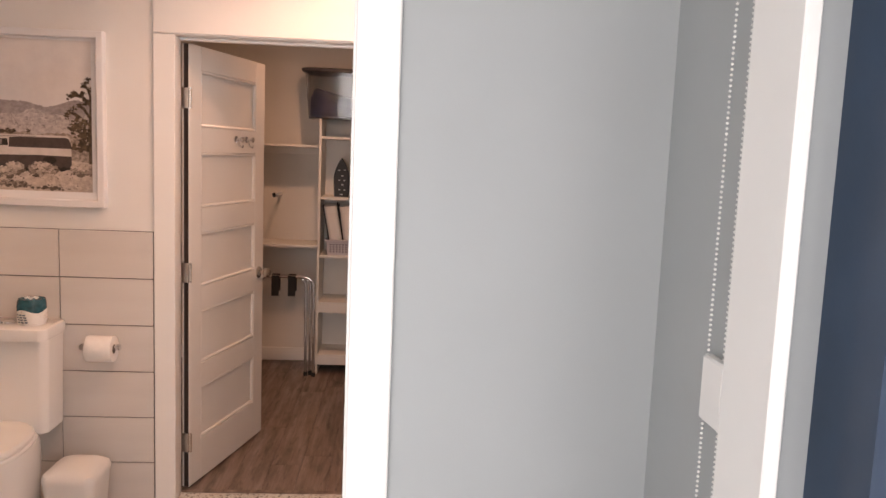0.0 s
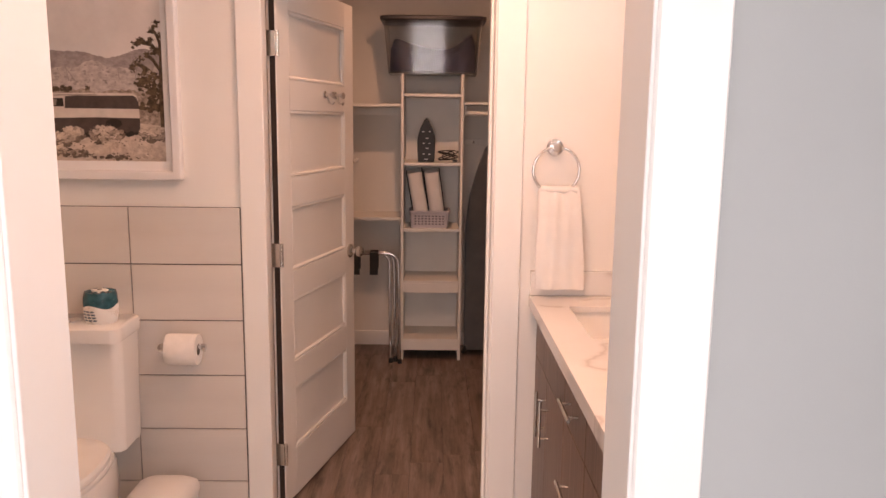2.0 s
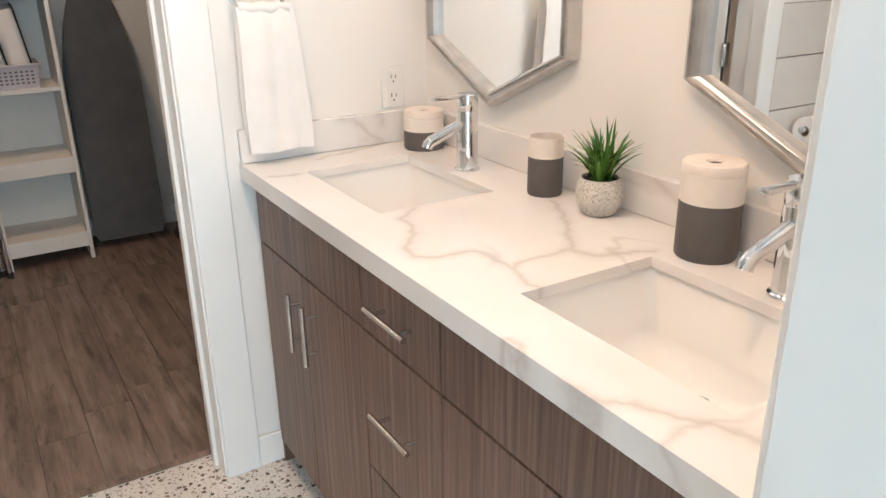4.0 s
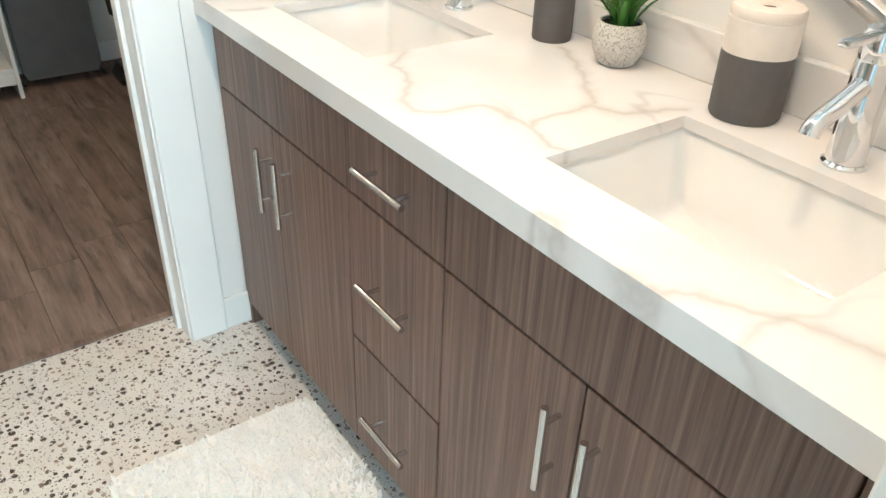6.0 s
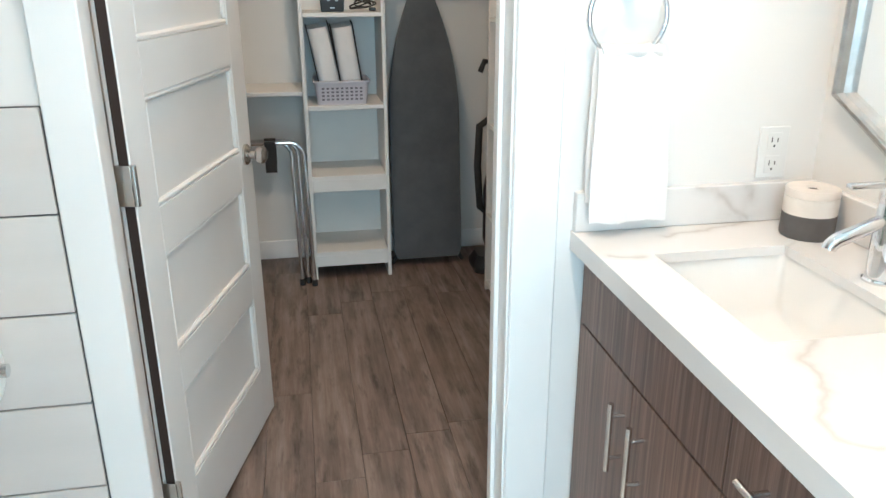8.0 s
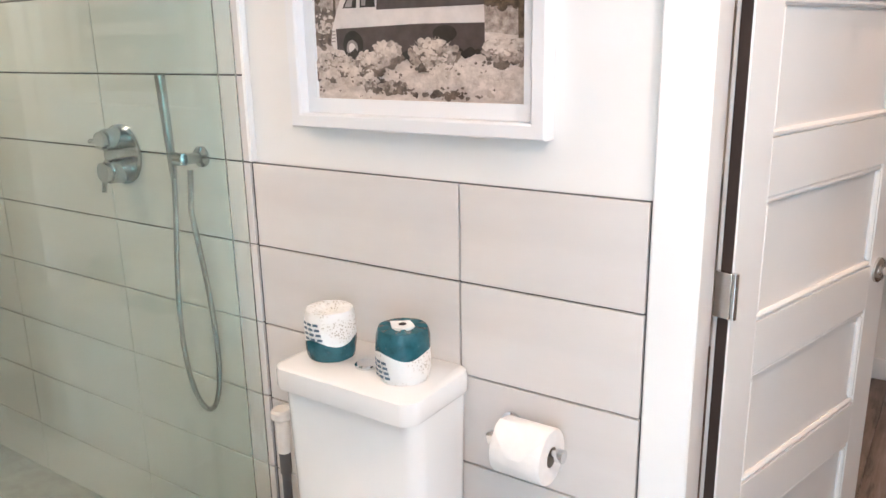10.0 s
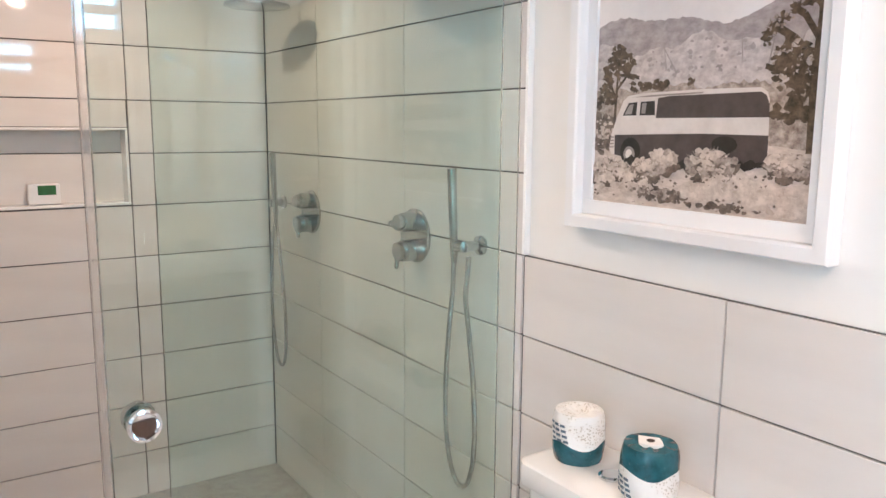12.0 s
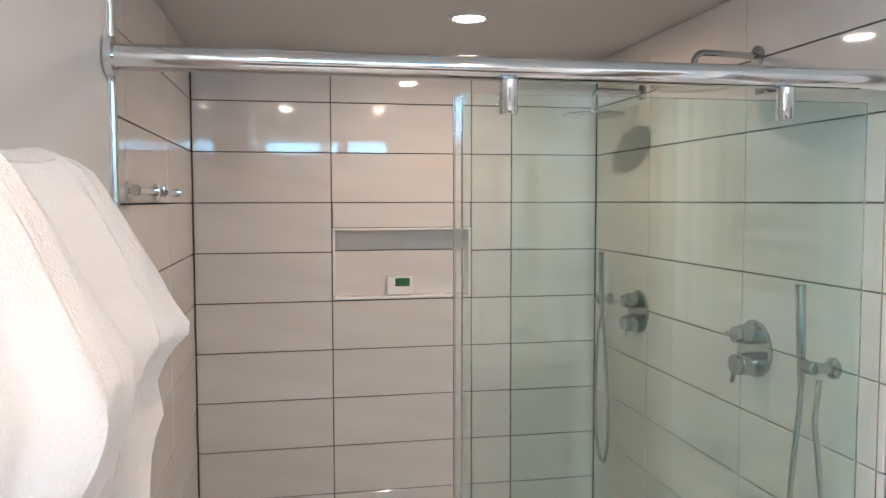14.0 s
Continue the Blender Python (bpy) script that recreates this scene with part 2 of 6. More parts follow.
def marble():
    mat, nt, p = nodes_of("white_veined_quartz")
    co = nt.nodes.new("ShaderNodeTexCoord")
    base = ramp(nt, noise_node(nt, 3, 5), [(0.3, (0.72, 0.71, 0.70)), (0.7, (0.80, 0.79, 0.78))])

    def vein(scale, width, warp, seed):
        n1 = nt.nodes.new("ShaderNodeTexNoise")
        n1.inputs["Scale"].default_value, n1.inputs["Detail"].default_value, n1.inputs["Distortion"].default_value = scale, 5.0, warp
        n1.inputs["Roughness"].default_value = 0.45
        mp = nt.nodes.new("ShaderNodeMapping")
        mp.inputs["Location"].default_value = (seed, seed * 0.7, 0)
        mp.inputs["Rotation"].default_value = (0, 0, 0.6)
        mp.inputs["Scale"].default_value = (1.0, 0.6, 1)
        nt.links.new(co.outputs["Object"], mp.inputs[0])
        nt.links.new(mp.outputs[0], n1.inputs["Vector"])
        sub = nt.nodes.new("ShaderNodeMath")
        sub.operation = "SUBTRACT"
        sub.inputs[1].default_value = 0.5
        nt.links.new(n1.outputs["Fac"], sub.inputs[0])
        ab = nt.nodes.new("ShaderNodeMath")
        ab.operation = "ABSOLUTE"
        nt.links.new(sub.outputs[0], ab.inputs[0])
        return ramp(nt, ab.outputs[0], [(0.0, (1, 1, 1)), (width * 0.5, (0.5, 0.5, 0.5)), (width, (0, 0, 0))])

    def math_node(op, a, b=None, clamp=False):
        m = nt.nodes.new("ShaderNodeMath")
        m.operation, m.use_clamp = op, clamp
        for sock, v in zip(m.inputs, (a, b)):
            if isinstance(v, (int, float)):
                sock.default_value = v
            elif v is not None:
                nt.links.new(v, sock)
        return m.outputs[0]

    def vec_node(op, a, b=None, scale=None, out=0):
        m = nt.nodes.new("ShaderNodeVectorMath")
        m.operation = op
        for sock, v in zip(m.inputs, (a, b)):
            if isinstance(v, tuple):
                sock.default_value = v
            elif v is not None:
                nt.links.new(v, sock)
        if scale is not None:
            nt.links.new(scale, m.inputs["Scale"])
        return m.outputs[out]

    # bold veins: crooked lines across the slab, frayed by noise
    fray = nt.nodes.new("ShaderNodeTexNoise")
    fray.inputs["Scale"].default_value, fray.inputs["Detail"].default_value = 16, 4
    nt.links.new(co.outputs["Object"], fray.inputs["Vector"])
    moved = vec_node("ADD", co.outputs["Object"], vec_node("MULTIPLY", vec_node("SUBTRACT", fray.outputs["Color"], (0.5, 0.5, 0.5)), (0.05, 0.05, 0.0)))
    flat = vec_node("MULTIPLY", moved, (1, 1, 0))
    near = None
    for line in (((0.30, 3.15), (0.255, 3.09), (0.228, 3.008), (0.174, 2.953), (0.170, 2.905), (0.212, 2.879), (0.270, 2.870), (0.283, 2.824), (0.281, 2.763), (0.265, 2.70), (0.272, 2.675)),
                 ((0.277, 2.761), (0.345, 2.783), (0.409, 2.779), (0.448, 2.808), (0.491, 2.865), (0.548, 2.94), (0.575, 3.02)), ((0.409, 2.779), (0.443, 2.725), (0.540, 2.691)),
                 ((0.100, 2.43), (0.119, 2.377), (0.152, 2.343), (0.162, 2.30), (0.185, 2.269), (0.207, 2.234), (0.225, 2.12)), ((0.093, 2.601), (0.101, 2.569), (0.128, 2.557), (0.131, 2.531), (0.110, 2.505)),
                 ((0.143, 3.561), (0.198, 3.539)), ((0.300, 3.655), (0.422, 3.681), (0.52, 3.70)),
                 ((0.40, 3.71, 1.014), (0.444, 3.71, 1.004), (0.49, 3.71, 0.955), (0.53, 3.71, 0.935)), ((0.664, 2.86, 1.015), (0.664, 2.82, 1.008), (0.664, 2.755, 0.984), (0.664, 2.69, 0.93))):
        for a, b in zip(line, line[1:]):
            a, b = (*a, 0)[:3], (*b, 0)[:3]
            pa, ba = vec_node("SUBTRACT", moved if len(line[0]) == 3 else flat, a), tuple(q - p for p, q in zip(a, b))
            h = math_node("MULTIPLY", vec_node("DOT_PRODUCT", pa, ba, out=1), 1 / sum(c * c for c in ba), True)
            stretch = nt.nodes.new("ShaderNodeVectorMath")
            stretch.operation = "SCALE"
            stretch.inputs[0].default_value = ba
            nt.links.new(h, stretch.inputs["Scale"])
            d = vec_node("LENGTH", vec_node("SUBTRACT", pa, stretch.outputs[0]), out=1)
            near = d if near is None else math_node("MINIMUM", near, d)
    width = math_node("MULTIPLY", near, math_node("ADD", noise_node(nt, 9, 3), 0.35))
    bold = ramp(nt, width, [(0.0, (0.62, 0.62, 0.62)), (0.004, (0.42, 0.42, 0.42)), (0.009, (0.16, 0.16, 0.16)), (0.022, (0, 0, 0))])
    col = mix(nt, base, (0.47, 0.43, 0.405), bold)
    faint = mix(nt, (0, 0, 0), vein(1.9, 0.012, 0.4, 6.1), ramp(nt, noise_node(nt, 2.3, 2), [(0.42, (0, 0, 0)), (0.62, (0.5, 0.5, 0.5))]))
    col = mix(nt, col, (0.50, 0.47, 0.45), faint)
    nt.links.new(col, p.inputs["Base Color"])
    p.inputs["Roughness"].default_value = 0.14
    return mat


def glass(name, tint, rough=0.0):
    mat, nt, p = nodes_of(name)
    p.inputs["Base Color"].default_value = (*tint, 1)
    p.inputs["Transmission Weight"].default_value = 1.0
    p.inputs["Roughness"].default_value = rough
    p.inputs["IOR"].default_value = 1.45
    return mat


def towelling(name, colour):
    mat, nt, p = nodes_of(name)
    nt.links.new(ramp(nt, noise_node(nt, 14, 4), [(0.3, tuple(c * 0.94 for c in colour)), (0.7, colour)]), p.inputs["Base Color"])
    p.inputs["Roughness"].default_value = 0.95
    p.inputs["Sheen Weight"].default_value = 0.4
    v = nt.nodes.new("ShaderNodeTexVoronoi")
    v.inputs["Scale"].default_value = 420
    co = nt.nodes.new("ShaderNodeTexCoord")
    nt.links.new(co.outputs["Object"], v.inputs["Vector"])
    bump(nt, p, v.outputs["Distance"], 0.28, 0.003)
    return mat


def leaf_green():
    mat, nt, p = nodes_of("plant_green")
    geo = nt.nodes.new("ShaderNodeNewGeometry")
    c = ramp(nt, geo.outputs["Random Per Island"], [(0, (0.035, 0.10, 0.012)), (0.5, (0.07, 0.20, 0.025)), (1, (0.14, 0.30, 0.05))])
    nt.links.new(c, p.inputs["Base Color"])
    p.inputs["Roughness"].default_value = 0.4
    p.inputs["Subsurface Weight"].default_value = 0.1
    return mat


def pot_ribbed():
    mat, nt, p = nodes_of("white_patterned_ceramic")
    co = nt.nodes.new("ShaderNodeTexCoord")
    w = nt.nodes.new("ShaderNodeTexWave")
    w.wave_type, w.bands_direction, w.wave_profile = "BANDS", "Z", "TRI"
    w.inputs["Scale"].default_value, w.inputs["Distortion"].default_value = 26, 9.0
    w.inputs["Detail"].default_value, w.inputs["Detail Scale"].default_value = 0.0, 5.0
    nt.links.new(co.outputs["Object"], w.inputs["Vector"])
    nt.links.new(ramp(nt, w.outputs["Fac"], [(0.0, (0.30, 0.29, 0.27)), (0.35, (0.66, 0.64, 0.60))]), p.inputs["Base Color"])
    p.inputs["Roughness"].default_value = 0.55
    bump(nt, p, w.outputs["Fac"], 0.5, 0.003)
    return mat


def emitter(name, colour, strength):
    mat, nt, p = nodes_of(name)
    p.inputs["Base Color"].default_value = (0.8, 0.8, 0.8, 1)
    p.inputs["Emission Color"].default_value = (*colour, 1)
    p.inputs["Emission Strength"].default_value = strength
    return mat


M["tile"] = tile_material()
M["terrazzo"] = terrazzo()
M["walnut"] = wood("walnut_laminate", [(0.30, (0.082, 0.046, 0.034)), (0.5, (0.165, 0.100, 0.075)), (0.70, (0.285, 0.192, 0.150))], 2, 0.4, 105, cloud=0.16, run=0.02, each=0.92)
M["plank"] = wood("brown_vinyl_plank", [(0.28, (0.120, 0.088, 0.074)), (0.5, (0.225, 0.172, 0.146)), (0.72, (0.335, 0.278, 0.245))], 1, 0.45, 24, streak=5, cloud=0.30, run=0.06, flecks=0.62, each=0.90)
M["quartz"] = marble()
M["shower_glass"] = glass("pale_green_shower_glass", (0.86, 0.95, 0.915))
M["window_glass"] = glass("clear_window_glass", (0.98, 0.99, 0.99))
M["tub_plastic"] = glass("clear_frosted_plastic", (0.96, 0.97, 0.98), 0.08)
M["mirror"] = plain("mirror", (0.92, 0.93, 0.93), 0.01, 1.0, vary=0.0, relief=0)
M["towel"] = towelling("white_towel", (0.82, 0.81, 0.80))
# near-black brown that paints the shade of the hinge gap and small holes
M["painted_shade"] = plain("painted_hollow_shade", (0.035, 0.022, 0.017), 0.8)
M["black_gloss"] = plain("dark_glossy_plate", (0.009, 0.009, 0.010), 0.5)
# chrome with a lowered colour, painting in the dark surroundings it reflects
M["shaded_chrome"] = plain("chrome_painted_reflection", (0.52, 0.53, 0.54), 0.09, 1.0)
M["vent_steel"] = plain("vent_steel", (0.42, 0.42, 0.43), 0.4, 0.6)
M["robe"] = towelling("white_robe", (0.71, 0.68, 0.66))
M["rug"] = plain("white_rug_fibre", (0.90, 0.90, 0.89), 0.95, vary=0.02, relief=0, sheen=0.5)
M["leaf"] = leaf_green()
M["pot"] = pot_ribbed()
M["lamp_glow"] = emitter("lamp_glow", (1.0, 0.82, 0.62), 18)
M["wood_lid"] = plain("pale_resin_lid", (0.73, 0.67, 0.61), 0.5, vary=0.06, scale=20)
M["shower_floor"] = plain("grey_shower_floor", (0.34, 0.33, 0.31), 0.5, vary=0.25, scale=35, grain=200, relief=0.3)


# ---- mesh helpers ----
def obj(name, bm, material, parent=None, smooth=False):
    me = bpy.data.meshes.new(name)
    bmesh.ops.recalc_face_normals(bm, faces=bm.faces[:])
    bm.to_mesh(me)
    bm.free()
    for m in (material if isinstance(material, (list, tuple)) else (material,)):
        me.materials.append(m)
    if smooth:
        for poly in me.polygons:
            poly.use_smooth = True
        me.set_sharp_from_angle(angle=radians(38))
    ob = new(name, me)
    if parent is not None:
        ob.parent = parent
    return ob


def part(name, bm, material, parent, label="", smooth=True):
    ob = obj(name, bm, material, parent, smooth)
    if label:
        tagged(ob, label)
    return ob


def thing(name, at, label, category, group="", turn=0):
    ob = new(name)
    ob.matrix_world = pose(*at, 0, 0, turn)
    ob.empty_display_size = 0.05
    return tagged(ob, label, category, group)


def add_box(bm, x0, x1, y0, y1, z0, z1, bevel=0.0, seg=1):
    vs = [bm.verts.new(c) for c in ((x0, y0, z0), (x1, y0, z0), (x1, y1, z0), (x0, y1, z0), (x0, y0, z1), (x1, y0, z1), (x1, y1, z1), (x0, y1, z1))]
    fs = [bm.faces.new([vs[i] for i in f]) for f in ((0, 3, 2, 1), (4, 5, 6, 7), (0, 1, 5, 4), (1, 2, 6, 5), (2, 3, 7, 6), (3, 0, 4, 7))]
    if bevel:
        es = list({e for f in fs for e in f.edges})
        bmesh.ops.bevel(bm, geom=es, offset=bevel, segments=seg, affect="EDGES", profile=0.5)
    return bm


def box(x0, x1, y0, y1, z0, z1, bevel=0.0, seg=1):
    return add_box(bmesh.new(), x0, x1, y0, y1, z0, z1, bevel, seg)


def boxes(*rows, bevel=0.0):
    bm = bmesh.new()
    for r in rows:
        add_box(bm, *r, bevel=bevel)
    return bm


def add_lathe(bm, profile, n=32, sx=1.0, sy=1.0, at=(0, 0, 0)):
    """Turns (radius, height) pairs round z."""
    rings = []
    for r, z in profile:
        if r < 1e-6:
            rings.append([bm.verts.new((at[0], at[1], at[2] + z))])
        else:
            rings.append([bm.verts.new((at[0] + sx * r * math.cos(2 * math.pi * i / n), at[1] + sy * r * math.sin(2 * math.pi * i / n), at[2] + z)) for i in range(n)])
    for a, b in zip(rings, rings[1:]):
        for i in range(n):
            j = (i + 1) % n
            if len(a) == 1 and len(b) == 1:
                continue
            if len(a) == 1:
                bm.faces.new((a[0], b[i], b[j]))
            elif len(b) == 1:
                bm.faces.new((a[i], a[j], b[0]))
            else:
                bm.faces.new((a[i], a[j], b[j], b[i]))
    return bm


def lathe(profile, n=32, sx=1.0, sy=1.0, at=(0, 0, 0)):
    return add_lathe(bmesh.new(), profile, n, sx, sy, at)


def add_tube(bm, path, radius, n=12, closed=False, caps=True):
    pts = [Vector(p) for p in path]
    rings = []
    side = None
    for i, p in enumerate(pts):
        if closed:
            t = pts[(i + 1) % len(pts)] - pts[i - 1]
        else:
            t = pts[min(i + 1, len(pts) - 1)] - pts[max(i - 1, 0)]
        t.normalize()
        if side is None:
            side = t.orthogonal().normalized()
        side = (side - t * side.dot(t)).normalized()
        up = t.cross(side)
        r = radius(i / max(1, len(pts) - 1)) if callable(radius) else radius
        rings.append([bm.verts.new(p + r * (math.cos(2 * math.pi * k / n) * side + math.sin(2 * math.pi * k / n) * up)) for k in range(n)])
    pairs = list(zip(rings, rings[1:])) + ([(rings[-1], rings[0])] if closed else [])
    for a, b in pairs:
        for k in range(n):
            bm.faces.new((a[k], a[(k + 1) % n], b[(k + 1) % n], b[k]))
    if caps and not closed:
        bm.faces.new(rings[0][::-1])
        bm.faces.new(rings[-1])
    return bm


def tube(path, radius, n=12, closed=False):
    return add_tube(bmesh.new(), path, radius, n, closed)


def arc(c, r, a0, a1, n, plane="xz"):
    out = []
    for i in range(n + 1):
        a = radians(a0 + (a1 - a0) * i / n)
        u, v = r * math.cos(a), r * math.sin(a)
        out.append((c[0] + u, c[1], c[2] + v) if plane == "xz" else (c[0], c[1] + u, c[2] + v) if plane == "yz" else (c[0] + u, c[1] + v, c[2]))
    return out


def prism(points, axis, a, b):
    """A flat outline of (u, v) pairs given thickness from a to b along an axis: x (u=y, v=z), y (u=x, v=z) or z."""
    bm = bmesh.new()
    put = {"x": lambda u, v, w: (w, u, v), "y": lambda u, v, w: (u, w, v), "z": lambda u, v, w: (u, v, w)}[axis]
    lo = [bm.verts.new(put(u, v, a)) for u, v in points]
    hi = [bm.verts.new(put(u, v, b)) for u, v in points]
    bm.faces.new(lo[::-1])
    bm.faces.new(hi)
    for i in range(len(points)):
        j = (i + 1) % len(points)
        bm.faces.new((lo[i], lo[j], hi[j], hi[i]))
    return bm


def rounded(w, d, r, n=6, cx=0.0, cy=0.0):
    """Outline of a rectangle w by d with round corners."""
    out = []
    for sx, sy, a in ((1, 1, 0), (-1, 1, 90), (-1, -1, 180), (1, -1, 270)):
        for i in range(n + 1):
            t = radians(a + 90 * i / n)
            out.append((cx + sx * (w / 2 - r) + r * math.cos(t), cy + sy * (d / 2 - r) + r * math.sin(t)))
    return out


def loft(rows, cap=True):
    """Skins outlines of equal length, each a list of 3D points."""
    bm = bmesh.new()
    rings = [[bm.verts.new(p) for p in row] for row in rows]
    n = len(rings[0])
    for a, b in zip(rings, rings[1:]):
        for i in range(n):
            bm.faces.new((a[i], a[(i + 1) % n], b[(i + 1) % n], b[i]))
    if cap:
        bm.faces.new(rings[0][::-1])
        bm.faces.new(rings[-1])
    return bm


def structure(name, bm, material, label="", smooth=False):
    return tagged(obj(name, bm, material, None, smooth), label, kind="structure")


# ---- the shell ----
NORTH, SOUTH, EAST = 3.73, 2.08, 0.685
BACK, SIDE = -3.652, 2.00
D1, D2, DH = -0.762, 0.022, 2.06            # entry opening
C1, C2 = -0.842, -0.028                    # closet opening
structure("floor", box(-3.9, 1.0, -1.75, 3.868, -0.12, 0.0), M["terrazzo"], "polished terrazzo floor with dark chips")
structure("floor_shower", box(BACK - 0.05, -1.95, SIDE - 0.05, NORTH, 0.0, 0.012), M["shower_floor"], "grey shower floor")
structure("floor_closet", box(-1.7, 0.85, 3.868, 6.35, -0.12, -0.008), M["grout"], "closet subfloor under brown planks")
wall_north = structure("wall_north", boxes((-3.85, C1 - 0.02, NORTH, 3.86, 0, 2.5), (C2 + 0.02, 0.85, NORTH, 3.86, 0, 2.5), (C1 - 0.02, C2 + 0.02, NORTH, 3.86, DH + 0.02, 2.5)), M["white_wall"], "white painted bathroom wall with tiled wainscot")
structure("wall_south", boxes((-1.9, D1 - 0.02, 1.968, SOUTH, 0, 2.5), (D2 + 0.02, 0.85, 1.968, SOUTH, 0, 2.5), (D1 - 0.02, D2 + 0.02, 1.968, SOUTH, DH + 0.02, 2.5)), M["white_wall"], "white painted wall beside the bathroom doorway")
structure("wall_hall_north", boxes((-2.6, D1 - 0.02, 1.956, 1.968, 0, 2.5), (D2 + 0.02, 0.68, 1.956, 1.968, 0, 2.5), (D1 - 0.02, D2 + 0.02, 1.956, 1.968, DH + 0.02, 2.5)), M["grey_wall"], "pale blue-grey painted wall outside the bathroom")
wall_shower_side = structure("wall_shower_side", box(-3.85, -1.9, 1.85, SIDE - 0.012, 0, 2.5), M["grout"], "shower side wall with grey joints")
WY0, WY1, WZ0, WZ1 = 2.13, 3.32, 1.98, 2.24
structure("wall_east", boxes((EAST, 0.85, 1.968, WY0, 0, 2.5), (EAST, 0.85, WY1, NORTH, 0, 2.5), (EAST, 0.85, WY0, WY1, 0, WZ0), (EAST, 0.85, WY0, WY1, WZ1, 2.5)), M["white_wall"], "white painted wall behind the vanity")
NY0, NY1, NZ0, NZ1 = 2.556, 3.147, 1.236, 1.538
wall_west = structure("wall_west", boxes((-3.9, BACK - 0.012, 1.85, NY0, 0, 2.5), (-3.9, BACK - 0.012, NY1, NORTH, 0, 2.5), (-3.9, BACK - 0.012, NY0, NY1, 0, NZ0), (-3.9, BACK - 0.012, NY0, NY1, NZ1, 2.5), (-3.9, BACK - 0.10, NY0, NY1, NZ0, NZ1)), M["grout"], "shower back wall with recessed niche")
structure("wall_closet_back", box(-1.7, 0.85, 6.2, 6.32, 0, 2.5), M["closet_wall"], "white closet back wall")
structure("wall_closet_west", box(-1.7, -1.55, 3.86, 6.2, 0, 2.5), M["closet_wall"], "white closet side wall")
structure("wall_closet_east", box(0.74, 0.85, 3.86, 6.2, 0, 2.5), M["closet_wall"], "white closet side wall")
structure("ceiling", boxes((-1.92, 0.85, 1.968, 3.86, CEIL, 2.6), (-1.7, 0.85, 3.86, 6.32, CEIL, 2.6), (-2.75, 1.0, -1.75, 1.968, CEIL, 2.6)), M["ceiling"], "white painted ceiling")
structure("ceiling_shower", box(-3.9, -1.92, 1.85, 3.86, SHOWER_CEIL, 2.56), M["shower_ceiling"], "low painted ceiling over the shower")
HW0, HW1, HZ0, HZ1 = -0.65, 1.42, 0.35, 2.25
structure("wall_hall_east", boxes((0.68, 1.0, HW1, 1.968, 0, 2.5), (0.68, 1.0, -1.75, HW0, 0, 2.5), (0.68, 1.0, HW0, HW1, 0, HZ0), (0.68, 1.0, HW0, HW1, HZ1, 2.5)), M["grey_wall"], "blue-grey wall with a tall window")
structure("wall_hall_west", box(-2.75, -2.6, -1.75, 1.968, 0, 2.5), M["grey_wall"], "blue-grey wall")
structure("wall_hall_south", boxes((-2.6, -2.3, -1.75, -1.6, 0, 2.5), (0.5, 0.68, -1.75, -1.6, 0, 2.5), (-2.3, 0.5, -1.75, -1.6, 0, 0.35), (-2.3, 0.5, -1.75, -1.6, 2.3, 2.5)), M["grey_wall"], "blue-grey wall with a wide window")
structure("ground", box(-60, 60, -60, 60, -0.4, -0.3), plain("dry_ground", (0.32, 0.28, 0.22), 0.9, vary=0.2, scale=1), "dry pale ground outside")


def casing(name, x0, x1, y_face, out, width, head, label, tall=0.0, first=0.0):
    """Flat door casing: two legs and a head, each with a small backband step."""
    y0, y1 = sorted((y_face, y_face + out * 0.018))
    z0, z1 = sorted((y_face, y_face + out * 0.026))
    first = first or width
    bm = boxes((x0 - first, x0 - 0.005, y0, y1, 0, head), (x1 + 0.005, x1 + width, y0, y1, 0, head), (x0 - first, x1 + width, y0, y1, head + 0.005, head + (tall or width)), bevel=0.003)
    return structure(name, bm, M["trim"], label)


casing("trim_closet_door", C1 + 0.021, C2, NORTH, -1, 0.106, DH, "white painted casing round the closet doorway", 0.335, 0.094)
structure("door_frame_closet", boxes((C1 - 0.02, C1, NORTH - 0.004, 3.866, 0, DH), (C2, C2 + 0.02, NORTH - 0.004, 3.866, 0, DH), (C1 - 0.02, C2 + 0.02, NORTH - 0.004, 3.866, DH + 0.0005, DH + 0.02),
          (C1 + 0.0005, C1 + 0.012, NORTH - 0.004, 3.785, 0, DH - 0.001), (C2 - 0.012, C2 - 0.0005, 3.79, 3.825, 0, DH - 0.001), (C1 + 0.014, C2 - 0.013, 3.79, 3.825, DH - 0.012, DH - 0.0005), bevel=0.0015), M["trim"], "white painted closet door jamb with stop")
casing("trim_entry_hall", D1, D2, 1.956, -1, 0.095, DH, "white painted casing round the bathroom doorway")
casing("trim_entry_bath", D1, D2, SOUTH, 1, 0.09, DH, "white painted casing inside the bathroom doorway")
structure("door_frame_entry", boxes((D1 - 0.02, D1, 1.945, SOUTH + 0.008, 0, DH), (D2, D2 + 0.02, 1.945, SOUTH + 0.008, 0, DH), (D1 - 0.02, D2 + 0.02, 1.945, SOUTH + 0.008, DH + 0.0005, DH + 0.02), bevel=0.0015), M["trim"], "white painted doorway jamb")
